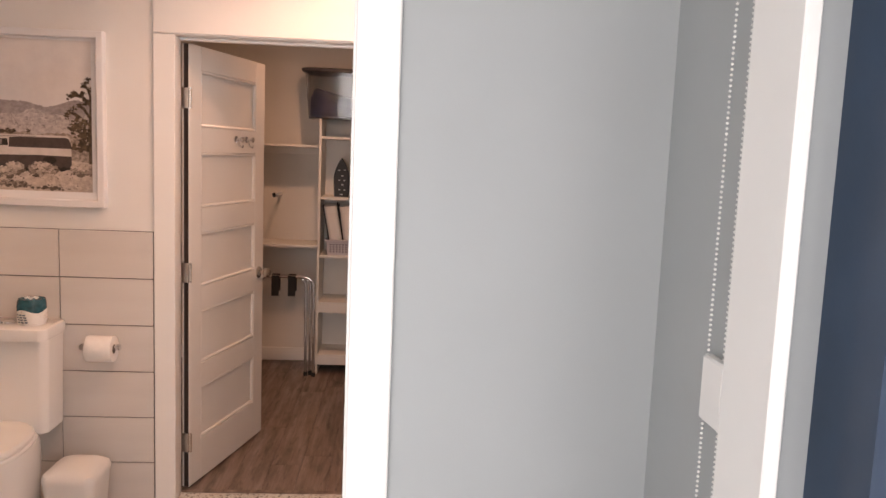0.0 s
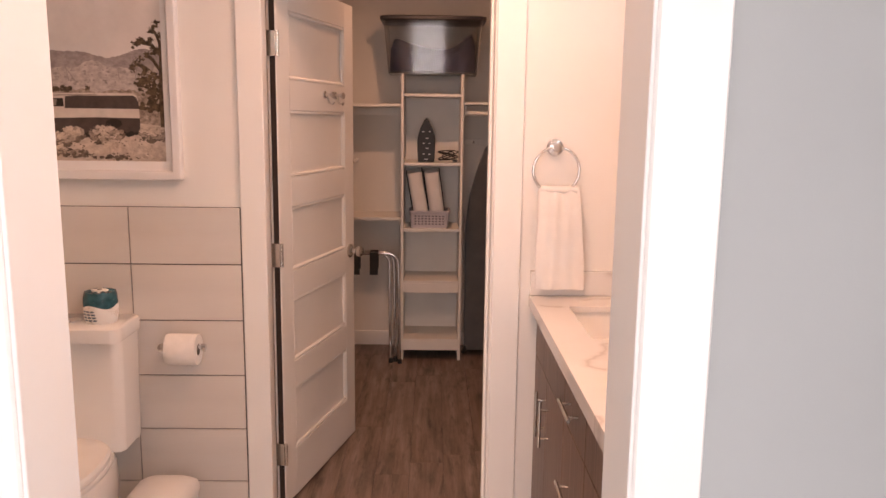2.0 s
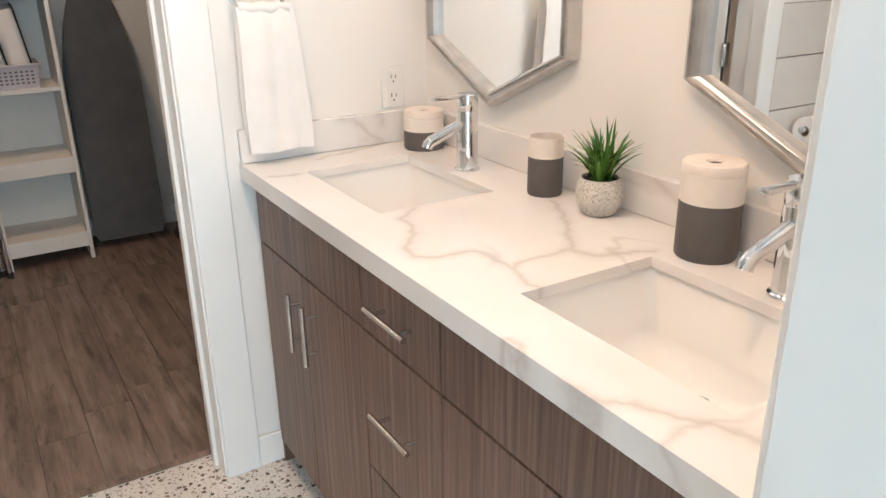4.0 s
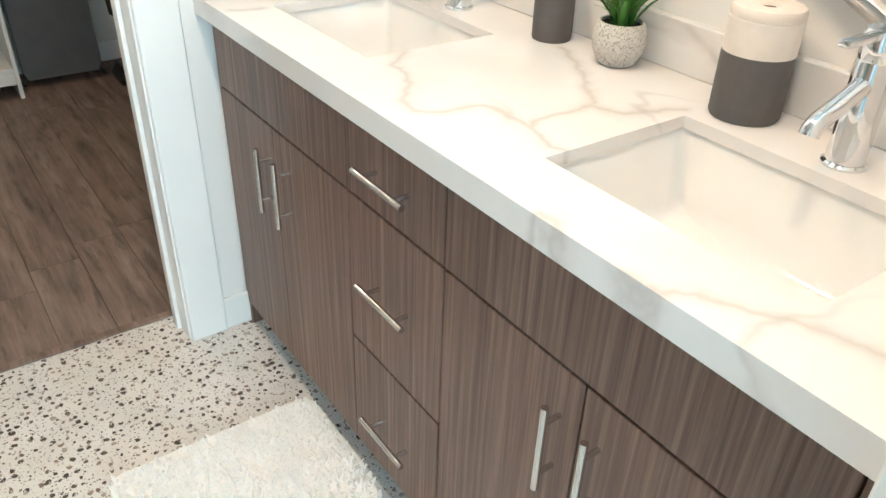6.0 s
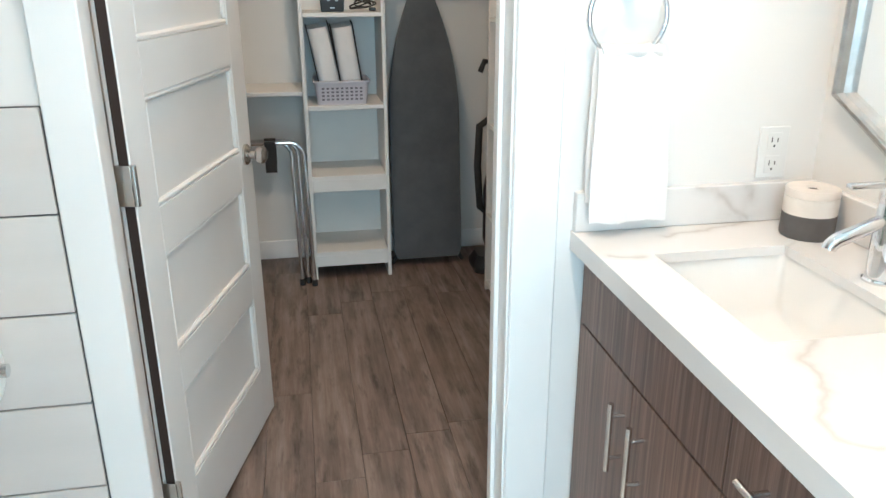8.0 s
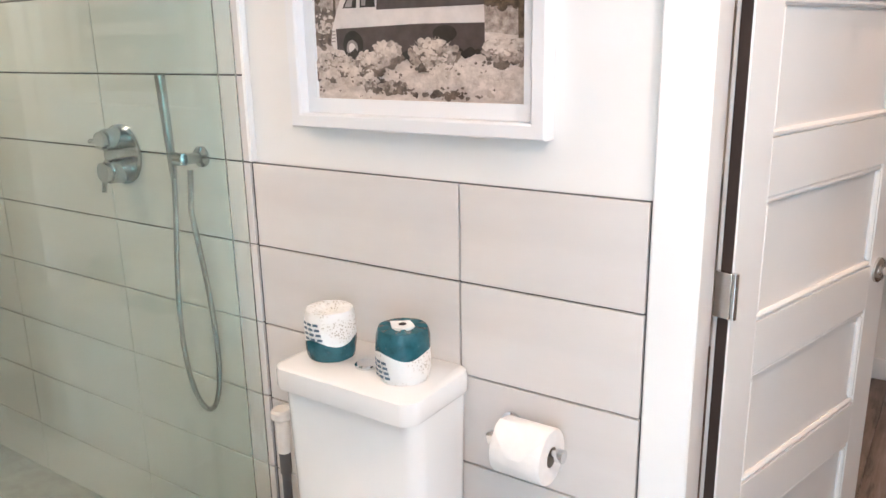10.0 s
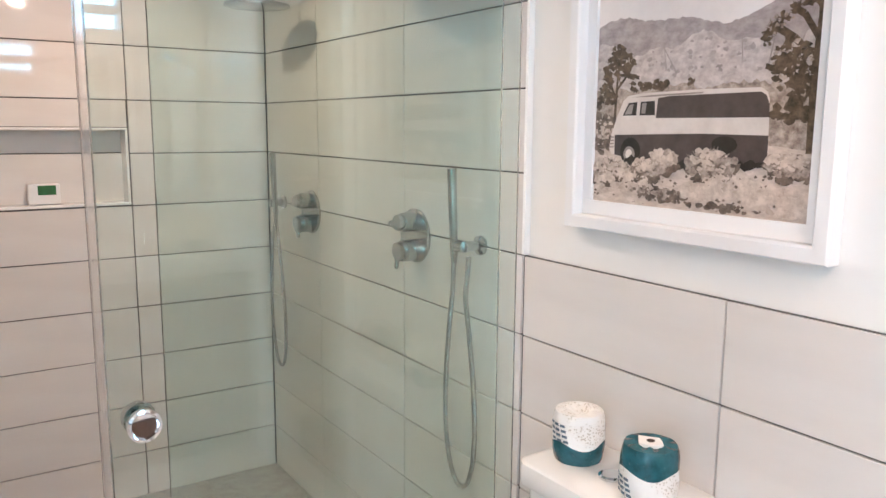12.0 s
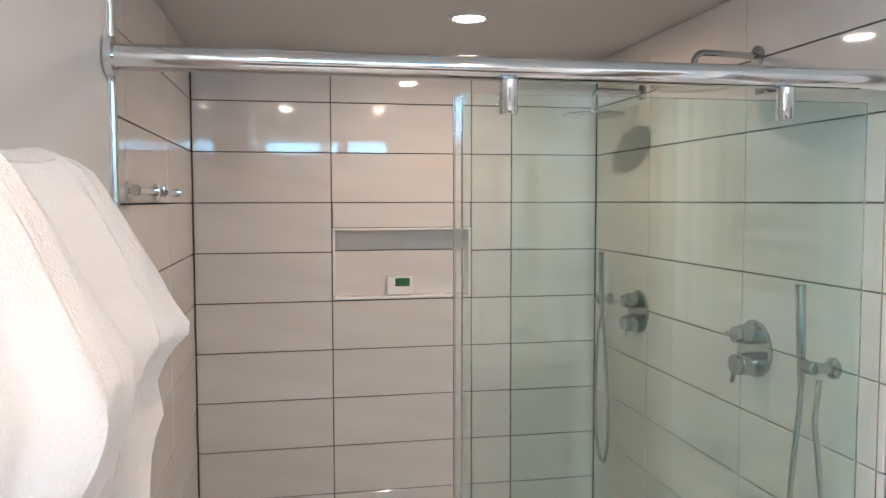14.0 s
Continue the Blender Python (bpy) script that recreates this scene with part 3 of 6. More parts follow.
for nm, bm in (("baseboard_bath", boxes((C2 + 0.099, 0.158, NORTH - 0.014, NORTH, 0, 0.10), (-1.9, D1 - 0.092, SOUTH, SOUTH + 0.014, 0, 0.10), bevel=0.003)),
               ("baseboard_closet", boxes((-1.55, 0.74, 6.186, 6.2, 0, 0.10), (0.726, 0.74, 3.87, 6.185, 0, 0.10), (-1.55, -1.536, 3.87, 6.185, 0, 0.10), bevel=0.003)),
               ("baseboard_hall", boxes((D2 + 0.10, 0.68, 1.942, 1.956, 0, 0.12), (-2.6, D1 - 0.10, 1.942, 1.956, 0, 0.12), bevel=0.003))):
    structure(nm, bm, M["trim"], "white painted baseboard")
structure("trim_threshold", box(C1 + 0.001, C2 - 0.001, 3.856, 3.885, 0.0005, 0.006, 0.002), M["plank"], "brown transition strip between terrazzo and planks")

# clerestory over the vanity
win = thing("window_1", (0.76, (WY0 + WY1) / 2, WZ0), "narrow clerestory window in a white frame", "window")
win["kind"] = "structure"
hw = (WY1 - WY0) / 2
part("window_frame", boxes((-0.03, 0.03, -hw, hw, 0, 0.02), (-0.03, 0.03, -hw, hw, 0.24, 0.26), (-0.03, 0.03, -hw, -hw + 0.02, 0.0205, 0.2395), (-0.03, 0.03, hw - 0.02, hw, 0.0205, 0.2395), (-0.02, 0.02, -hw + 0.0205, hw - 0.0205, 0.088, 0.130), *((-0.02, 0.02, y0, y1, z0, z1) for y0, y1 in ((-0.075, 0.025), (0.095, 0.195)) for z0, z1 in ((0.0205, 0.0875), (0.1305, 0.2395)))), M["trim"], win, smooth=False)
# hall windows
for nm, at, w, h, turn in (("window_2", (0.78, (HW0 + HW1) / 2, HZ0), HW1 - HW0, HZ1 - HZ0, 90), ("window_3", (-0.9, -1.675, 0.35), 2.8, 1.95, 0)):
    win = thing(nm, at, "tall window in a white frame", "window", turn=turn)
    win["kind"] = "structure"
    f = 0.15 if turn else 0.05
    part("window_frame", boxes((-w / 2, w / 2, -0.05, 0.05, 0, f), (-w / 2, w / 2, -0.05, 0.05, h - f, h), (-w / 2, -w / 2 + f, -0.05, 0.05, f + 0.0005, h - f - 0.0005), (w / 2 - f, w / 2, -0.05, 0.05, f + 0.0005, h - f - 0.0005), (-0.02, 0.02, -0.03, 0.03, f + 0.0005, h - f - 0.0005)), M["navy"] if turn else M["trim"], win, smooth=False)
    for s in (-1, 1):
        pane = part("pane", box(min(s * 0.021, s * (w / 2 - f)), max(s * 0.021, s * (w / 2 - f)), -0.003, 0.003, f, h - f), M["window_glass"], win, smooth=False)
        pane.visible_shadow = False
structure("trim_hall_window", boxes((0.655, 0.68, HW1 - 0.02, HW1 + 0.14, 0.25, 2.35), (0.655, 0.68, HW0 - 0.10, HW0, 0.25, 2.35), (0.655, 0.68, HW0 + 0.0005, HW1 - 0.0205, HZ1, 2.35), (0.64, 0.68, HW0 + 0.0005, HW1 - 0.0205, HZ0 - 0.10, HZ0), bevel=0.003), M["trim"], "white painted window casing")
structure("trim_shower_edge", box(-1.914, -1.9005, 2.002, 2.091, 0.001, 2.499, 0.002), M["nickel"], "bright metal edge trim at the shower wall")


# ---- closet door ----
def panel_door(at, angle):
    """Five-panel door hung at its hinge edge; x runs from hinge to lock edge, the seen face is at y = 0."""
    W, H, T = 0.785, 2.038, 0.036
    door = thing("closet_door", (at[0], at[1], 0.012), "open white five-panel wooden door hung in the closet doorway", "door", turn=angle)
    stile, top, rail, bottom = 0.108, 0.106, 0.112, 0.200
    ph = (H - top - bottom - 4 * rail) / 5
    bm = bmesh.new()
    add_box(bm, 0, stile, 0, T, 0, H, 0.002)
    add_box(bm, W - stile, W, 0, T, 0, H, 0.002)
    z = 0
    heights = []
    for k in range(6):
        h = bottom if k == 0 else top if k == 5 else rail
        add_box(bm, stile + 0.0003, W - stile - 0.0003, 0, T, z, z + h)
        z += h
        if k < 5:
            heights.append((z, z + ph))
            z += ph
    part("door_frame", bm, M["door_paint"], door, smooth=False)
    # thin dark strip: the shade of the hinge gap is put into its colour
    part("hinge_gap_shade", box(-0.0022, -0.0004, 0.003, 0.025, 0.002, H - 0.002, 0.0003), M["painted_shade"], door, "dark strip painted for the shade in the hinge gap")
    for z0, z1 in heights:
        bm = bmesh.new()
        add_box(bm, stile + 0.001, W - stile - 0.001, 0.013, T - 0.013, z0 + 0.0005, z1 - 0.0005)
        for y0, y1 in ((0.001, 0.014), (T - 0.014, T - 0.001)):
            m = 0.016
            add_box(bm, stile + 0.0005, W - stile - 0.0005, y0, y1, z0 + 0.0007, z0 + m, 0.005)
            add_box(bm, stile + 0.0005, W - stile - 0.0005, y0, y1, z1 - m, z1 - 0.0007, 0.005)
            add_box(bm, stile + 0.0006, stile + m, y0, y1, z0 + m, z1 - m, 0.005)
            add_box(bm, W - stile - m, W - stile - 0.0006, y0, y1, z0 + m, z1 - m, 0.005)
        part("door_panel", bm, M["door_paint"], door, smooth=False)
    for s, y in ((-1, 0.0), (1, T)):
        bm = bmesh.new()
        add_lathe(bm, [(0, 0), (0.032, 0), (0.032, 0.006), (0.026, 0.012), (0.011, 0.016), (0.011, 0.032), (0.02, 0.036), (0.027, 0.048), (0.026, 0.058), (0.018, 0.066), (0, 0.068)], 28)
        bm.transform(pose(W - 0.06, y, 0.92, 90 if s < 0 else -90, 0, 0))
        part("door_knob", bm, M["nickel"], door, "satin nickel round knob")
    for hz in (1.80, 1.02, 0.22):
        bm = boxes((-0.014, 0.002, -0.004, 0.03, hz - 0.045, hz + 0.045), bevel=0.001)
        add_tube(bm, [(-0.006, -0.008, hz - 0.045), (-0.006, -0.008, hz + 0.045)], 0.0065, 10)
        part("hinge", bm, M["nickel"], door, "satin nickel hinge")
    for hx in (0.445, 0.56):
        bm = bmesh.new()
        add_lathe(bm, [(0, 0), (0.017, 0), (0.017, 0.005), (0.007, 0.008), (0.007, 0.03), (0.012, 0.034), (0.014, 0.04), (0.008, 0.046), (0, 0.047)], 20)
        bm.transform(pose(hx, 0, 1.632, 90, 0, 0))
        add_tube(bm, [(hx, -0.012, 1.622), (hx, -0.022, 1.60), (hx, -0.036, 1.594), (hx, -0.042, 1.604)], 0.005, 8)
        part("coat_hook", bm, M["chrome"], door, "chrome coat hook")
    return door


panel_door((-0.813, 3.890), math.degrees(math.atan2(4.658 - 3.890, -0.610 + 0.813)))


# ---- vanity ----
def bar_handle(parent, x, y, z, length, vertical):
    bm = bmesh.new()
    h = length / 2
    if vertical:
        add_tube(bm, [(x - 0.03, y, z - h), (x - 0.03, y, z + h)], 0.006, 12)
        posts = [(y, z - h * 0.62), (y, z + h * 0.62)]
    else:
        add_tube(bm, [(x - 0.03, y - h, z), (x - 0.03, y + h, z)], 0.006, 12)
        posts = [(y - h * 0.62, z), (y + h * 0.62, z)]
    for py, pz in posts:
        add_tube(bm, [(x, py, pz), (x - 0.03, py, pz)], 0.0045, 10)
    part("handle", bm, M["nickel"], parent, "brushed nickel bar handle")


def front(parent, name, y0, y1, z0, z1):
    return part(name, box(0.142, 0.1595, y0 + 0.0015, y1 - 0.0015, z0, z1, 0.0012), M["walnut"], parent, smooth=False)


def cabinet_unit(label, y0, y1):
    cab = thing("vanity_cabinet", (0, 0, 0), label, "cabinet", "vanity cabinets")
    bm = boxes((0.16, 0.66, y0, y0 + 0.016, 0.10, 0.881), (0.16, 0.66, y1 - 0.016, y1, 0.10, 0.881), (0.16, 0.66, y0 + 0.0165, y1 - 0.0165, 0.10, 0.116), (0.648, 0.66, y0 + 0.0165, y1 - 0.0165, 0.1165, 0.881), (0.16, 0.18, y0 + 0.0165, y1 - 0.0165, 0.705, 0.725), (0.16, 0.18, y0 + 0.0165, y1 - 0.0165, 0.8815, 0.9045), (0.64, 0.66, y0 + 0.0165, y1 - 0.0165, 0.8815, 0.9045))
    part("body", bm, M["walnut"], cab, smooth=False)
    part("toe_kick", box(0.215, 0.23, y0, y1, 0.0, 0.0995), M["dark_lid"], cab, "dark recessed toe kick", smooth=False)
    return cab


for y0, y1, split, hy in ((3.087, 3.70, 3.414, (3.442, 3.353)), (2.135, 2.778, 2.462, (2.500, 2.425))):
    cab = cabinet_unit("walnut-veneer double-door vanity cabinet under the sink", y0, y1)
    front(cab, "false_front", y0, y1, 0.716, 0.876)
    for a, b, h in ((split, y1, hy[0]), (y0, split, hy[1])):
        d = front(cab, "cabinet_door", a, b, 0.085, 0.711)
        bar_handle(d, 0.142, h, 0.582, 0.156, True)
cab = cabinet_unit("walnut-veneer three-drawer vanity cabinet between the sinks", 2.779, 3.086)
for z0, z1, hz in ((0.716, 0.876, 0.793), (0.380, 0.711, 0.554), (0.085, 0.375, 0.216)):
    d = front(cab, "drawer_front", 2.779, 3.086, z0, z1)
    bar_handle(d, 0.142, 2.932, hz, 0.156, False)
tagged(obj("vanity_end_panel", boxes((0.142, 0.66, 2.083, 2.133, 0.0, 0.881), bevel=0.001), M["walnut"]), "walnut filler panel between cabinet and wall", "panel")
tagged(obj("filler_strip", boxes((0.15, 0.66, 3.702, 3.728, 0.0, 0.881), bevel=0.001), M["walnut"]), "narrow walnut scribe strip beside the wall", "panel")

SINKS = ((0.228, 0.518, 3.153, 3.552), (0.228, 0.518, 2.262, 2.673))
counter = thing("countertop", (0, 0, 0), "white quartz countertop with brown-grey veins on walnut cabinets", "countertop")


def slab_with_holes():
    """One slab with a rectangular cut-out for each sink and a deeper mitred front edge, edges eased."""
    xs = [0.114, 0.134, SINKS[0][0], SINKS[0][1], EAST - 0.001]
    ys = [2.083, SINKS[1][2], SINKS[1][3], SINKS[0][2], SINKS[0][3], NORTH - 0.001]
    zs = [0.8815, 0.905, 0.925]
    bm = bmesh.new()
    solid = {(i, j, 1) for i in range(4) for j in range(5) if (i, j) not in ((2, 1), (2, 3))} | {(0, j, 0) for j in range(5)}
    grid = {}

    def at(*key):
        if key not in grid:
            grid[key] = bm.verts.new((xs[key[0]], ys[key[1]], zs[key[2]]))
        return grid[key]
    sides = {(1, 0, 0): ((1, 0, 0), (1, 1, 0), (1, 1, 1), (1, 0, 1)), (-1, 0, 0): ((0, 0, 0), (0, 0, 1), (0, 1, 1), (0, 1, 0)), (0, 1, 0): ((0, 1, 0), (0, 1, 1), (1, 1, 1), (1, 1, 0)),
             (0, -1, 0): ((0, 0, 0), (1, 0, 0), (1, 0, 1), (0, 0, 1)), (0, 0, 1): ((0, 0, 1), (1, 0, 1), (1, 1, 1), (0, 1, 1)), (0, 0, -1): ((0, 0, 0), (0, 1, 0), (1, 1, 0), (1, 0, 0))}
    for i, j, k in sorted(solid):
        for (di, dj, dk), corners in sides.items():
            if (i + di, j + dj, k + dk) not in solid:
                bm.faces.new([at(i + a, j + b, k + c) for a, b, c in corners])
    es = [e for e in bm.edges if len(e.link_faces) == 2 and e.calc_face_angle(0) > 1]
    bmesh.ops.bevel(bm, geom=es, offset=0.0025, segments=2, affect="EDGES", profile=0.5)
    return bm


part("slab", slab_with_holes(), M["quartz"], counter, smooth=False)
part("backsplash", box(EAST - 0.021, EAST - 0.001, 2.083, NORTH - 0.022, 0.9255, 1.014, 0.002), M["quartz"], counter, smooth=False)
part("side_splash", box(0.117, EAST - 0.0015, NORTH - 0.021, NORTH - 0.001, 0.9255, 1.014, 0.002), M["quartz"], counter, smooth=False)


def sink(x0, x1, y0, y1, group):
    """Undermount basin: a thin shell that narrows to a sloped floor."""
    ob = thing("sink", ((x0 + x1) / 2, (y0 + y1) / 2, 0.905), "white rectangular undermount basin set in the countertop", "sink", group)
    w, d = x1 - x0 + 0.012, y1 - y0 + 0.012

    def ring(dw, dd, z, r, cx=0.0):
        return [(x + cx, y, z) for x, y in rounded(w - dw, d - dd, r, 5)]
    rows = [ring(-0.04, -0.04, -0.0005, 0.02), ring(0, 0, -0.0005, 0.018), ring(0.006, 0.006, -0.02, 0.02), ring(0.030, 0.050, -0.108, 0.024), ring(0.050, 0.080, -0.124, 0.026), ring(0.12, 0.20, -0.134, 0.03, 0.03), ring(0.22, 0.365, -0.140, 0.012, 0.05)]
    bm = loft(rows, cap=False)
    bm.faces.ensure_lookup_table()
    bmesh.ops.holes_fill(bm, edges=[e for e in bm.edges if e.is_boundary and e.verts[0].co.z < -0.12])
    bm2 = loft([ring(-0.04, -0.04, -0.0008, 0.02), ring(-0.04, -0.04, -0.012, 0.02), ring(-0.02, -0.02, -0.11, 0.03), ring(0.04, 0.05, -0.155, 0.03)], cap=False)
    me = bpy.data.meshes.new("under")
    bm2.to_mesh(me)
    bm2.free()
    bm.from_mesh(me)
    part("basin", bm, M["porcelain"], ob)
    part("drain", lathe([(0, 0), (0.021, 0), (0.023, 0.002), (0.021, 0.004), (0.012, 0.003), (0, 0.0025)], 24, at=(0.05, 0, -0.1415)), M["chrome"], ob, "chrome drain")
    return ob


for s in SINKS:
    sink(*s, "sinks in the countertop")


def faucet(y):
    ob = thing("faucet", (0.572, y, 0.925), "polished chrome single-lever basin faucet on the countertop", "faucet", "basin faucets")
    part("base", lathe([(0, 0), (0.031, 0), (0.031, 0.004), (0.028, 0.007), (0, 0.007)], 28), M["chrome"], ob)
    part("body", lathe([(0, 0.007), (0.0265, 0.007), (0.0265, 0.142), (0.0253, 0.146), (0.0253, 0.150), (0.0265, 0.153), (0.0265, 0.184), (0.024, 0.188), (0, 0.189)], 32), M["chrome"], ob)
    part("spout", tube([(-0.012, 0, 0.118), (-0.045, 0, 0.106), (-0.085, 0, 0.091), (-0.104, 0, 0.084), (-0.113, 0, 0.077), (-0.116, 0, 0.069)], lambda u: 0.0140 - 0.001 * u, 16), M["chrome"], ob)
    bm = box(-0.098, 0.012, -0.0085, 0.0085, 0.178, 0.188, 0.003, 2)
    part("lever", bm, M["chrome"], ob)
    return ob


faucet(3.345)
faucet(2.440)


# ---- things on the counter ----
def canister(x, y, r, h, band, label, lid):
    ob = thing("canister", (x, y, 0.9252), label, "canister", "bathroom canisters")
    part("base", lathe([(0, 0), (r * 0.96, 0), (r, 0.004), (r, band), (0, band)], 40), M["grey_stone"], ob, "dark grey ribbed lower body")
    if lid:
        part("body", lathe([(0, band), (r, band), (r, h - 0.018), (r * 0.97, h - 0.016), (0, h - 0.016)], 40), M["cream_stone"], ob, "cream upper body")
        part("lid", lathe([(0, h - 0.0155), (r * 0.99, h - 0.0155), (r, h - 0.012), (r, h - 0.004), (r * 0.95, h), (0.016, h), (0.013, h - 0.005), (0, h - 0.006)], 40), M["wood_lid"], ob, "pale lid with a dished grip")
        # no opening is cut; a dark disc paints the shade inside the hole
        part("lid_hole_shade", lathe([(0, h - 0.0055), (0.011, h - 0.0048), (0.0115, h - 0.0042), (0, h - 0.0048)], 24), M["painted_shade"], ob, "dark disc painted for the shade in the lid hole")
    else:
        part("body", lathe([(0, band), (r, band), (r, h), (r * 0.93, h), (r * 0.9, h - 0.06), (0, h - 0.062)], 40), M["cream_stone"], ob, "cream open rim")
    return ob


canister(0.60, 3.605, 0.055, 0.105, 0.052, "round two-tone cream and grey lidded jar", True)
canister(0.602, 3.078, 0.039, 0.130, 0.086, "round two-tone cream and grey open tumbler", False)
canister(0.602, 2.628, 0.054, 0.170, 0.102, "tall two-tone cream and grey lidded canister", True)

plant = thing("potted_plant", (0.604, 2.905, 0.9252), "spiky green artificial plant in a white patterned ceramic pot", "plant")
part("pot", lathe([(0, 0), (0.027, 0), (0.036, 0.006), (0.046, 0.026), (0.049, 0.042), (0.046, 0.062), (0.040, 0.077), (0.037, 0.077), (0.040, 0.064), (0, 0.062)], 40), M["pot"], plant)
part("soil", lathe([(0, 0.071), (0.0372, 0.070), (0.0385, 0.064), (0, 0.063)], 24), M["dark_soil"], plant)
rng = random.Random(5)
bm = bmesh.new()
for k in range(95):
    a, lean = rng.uniform(0, 2 * math.pi), rng.uniform(0.05, 1.0) ** 0.7
    L, wid = rng.uniform(0.085, 0.150) * (1.05 - 0.3 * lean), rng.uniform(0.004, 0.0062)
    root = Vector((0.014 * rng.uniform(-1, 1), 0.014 * rng.uniform(-1, 1), 0.068))
    out, across = Vector((math.cos(a), math.sin(a), 0)), Vector((-math.sin(a), math.cos(a), 0))
    rows = []
    for i in range(5):
        u = i / 4
        p = root + out * (L * lean * 0.85 * u * (0.6 + 0.4 * u)) + Vector((0, 0, L * (u - 0.42 * lean * u * u)))
        w = wid * (1 - u ** 2.2) * (0.6 + 0.8 * min(u * 3, 1)) * 0.7
        rows.append((bm.verts.new(p + across * w), bm.verts.new(p - Vector((0, 0, 0.0012)) * (1 - u) + out * 0.0012), bm.verts.new(p - across * w)))
    for r0, r1 in zip(rows, rows[1:]):
        bm.faces.new((r0[0], r0[1], r1[1], r1[0]))
        bm.faces.new((r0[1], r0[2], r1[2], r1[1]))
part("leaves", bm, M["leaf"], plant, "narrow pointed green leaves")


# ---- mirrors ----
def hex_mirror(y):
    ob = thing("wall_mirror", (EAST, y, 0), "tall six-sided wall mirror in a stepped silver frame", "mirror", "vanity mirrors")

    def outline(k):
        hw, zb, zt = 0.297 - k, 1.212 + k * 0.25, 1.838 - k * 0.25
        return [(-hw, zb), (0, 1.068 + k * 1.12), (hw, zb), (hw, zt), (0, 1.982 - k * 1.12), (-hw, zt)]
    bm = bmesh.new()
    rings = []
    for k, x in ((0.0, -0.001), (0.0, -0.026), (0.004, -0.036), (0.010, -0.038), (0.012, -0.030), (0.024, -0.026), (0.026, -0.034), (0.034, -0.030), (0.036, -0.012)):
        rings.append([bm.verts.new((x, u, v)) for u, v in outline(k)])
    for a, b in zip(rings, rings[1:]):
        for i in range(6):
            bm.faces.new((a[i], a[(i + 1) % 6], b[(i + 1) % 6], b[i]))
    part("frame", bm, M["silver_frame"], ob, smooth=False)
    part("mirror_glass", prism(outline(0.0355), "x", -0.014, -0.010), M["mirror"], ob, smooth=False)
    return ob


hex_mirror(3.372)
hex_mirror(2.463)

# ---- towel ring, towel, outlet ----
RX, RZ = 0.190, 1.455
ring = thing("towel_ring", (RX, NORTH, RZ), "chrome towel ring with a round rose on the wall", "towel ring")
bm = lathe([(0, 0), (0.030, 0), (0.030, 0.008), (0.026, 0.012), (0.011, 0.014), (0.011, 0.042), (0.015, 0.046), (0.015, 0.058), (0, 0.060)], 28)
bm.transform(pose(0, 0, 0, 90, 0, 0))
part("rose", bm, M["chrome"], ring)
part("ring", tube([(p[0], p[1], p[2]) for p in arc((0, -0.05, -0.078), 0.080, 0, 354, 48)], 0.0055, 12, True), M["chrome"], ring)


def hung_towel():
    """Hand towel folded over the ring: two layers with soft folds and a woven band."""
    ob = thing("hand_towel", (RX + 0.012, NORTH - 0.05, RZ - 0.152), "white terry hand towel folded over the chrome ring", "towel")
    for side, drop in ((-1, 0.352), (1, 0.315)):
        rows = []
        for i in range(15):
            u = i / 14
            z = 0.008 + 0.004 * (1 - u) - drop * u
            half = 0.070 + 0.014 * min(1, u * 1.4)
            row = []
            n = 18
            for j in range(n + 1):
                v = j / n * 2 - 1
                fold = 0.006 * math.sin(v * 4.2 + 0.8 + side) * (0.4 + u) + 0.004 * math.sin(v * 9 + u * 2)
                y = side * (0.005 + 0.013 * math.sin(min(1, u * 5) * math.pi / 2)) + fold * (1 - 0.4 * abs(v)) + (0.004 if side > 0 else 0)
                x = v * half + 0.012 * u
                row.append((x, y, z))
            thick = 0.007 if 0.80 < u < 0.90 else 0.011
            back = [(x, y - side * thick * (1 - abs(2 * j / n - 1) ** 6 * 0.7), zz) for j, (x, y, zz) in enumerate(row)]
            rows.append(row + back[::-1])
        part("towel_layer", loft(rows), M["towel"], ob)
    bm = bmesh.new()
    add_tube(bm, [(-0.066 + 0.132 * i / 10, 0.004 * math.sin(i), 0.008 + 0.002 * math.sin(i * 1.7)) for i in range(11)], 0.013, 10)
    part("fold", bm, M["towel"], ob)
    return ob


hung_towel()

outlet = thing("wall_outlet", (0.573, NORTH, 1.079), "white double power outlet on the wall above the counter", "outlet")
part("cover_plate", box(-0.036, 0.036, -0.006, -0.0005, -0.058, 0.058, 0.002), M["white_plastic"], outlet)
for dz in (-0.026, 0.026):
    sock = part("socket", box(-0.017, 0.017, -0.008, -0.0062, dz - 0.019, dz + 0.019, 0.0006), M["white_plastic"], outlet)
    part("slots", boxes((-0.008, -0.0058, -0.0086, -0.0082, dz - 0.002, dz + 0.009), (0.0058, 0.008, -0.0086, -0.0082, dz - 0.002, dz + 0.007), (-0.002, 0.002, -0.0086, -0.0082, dz - 0.013, dz - 0.008)), M["black_plastic"], sock, smooth=False)

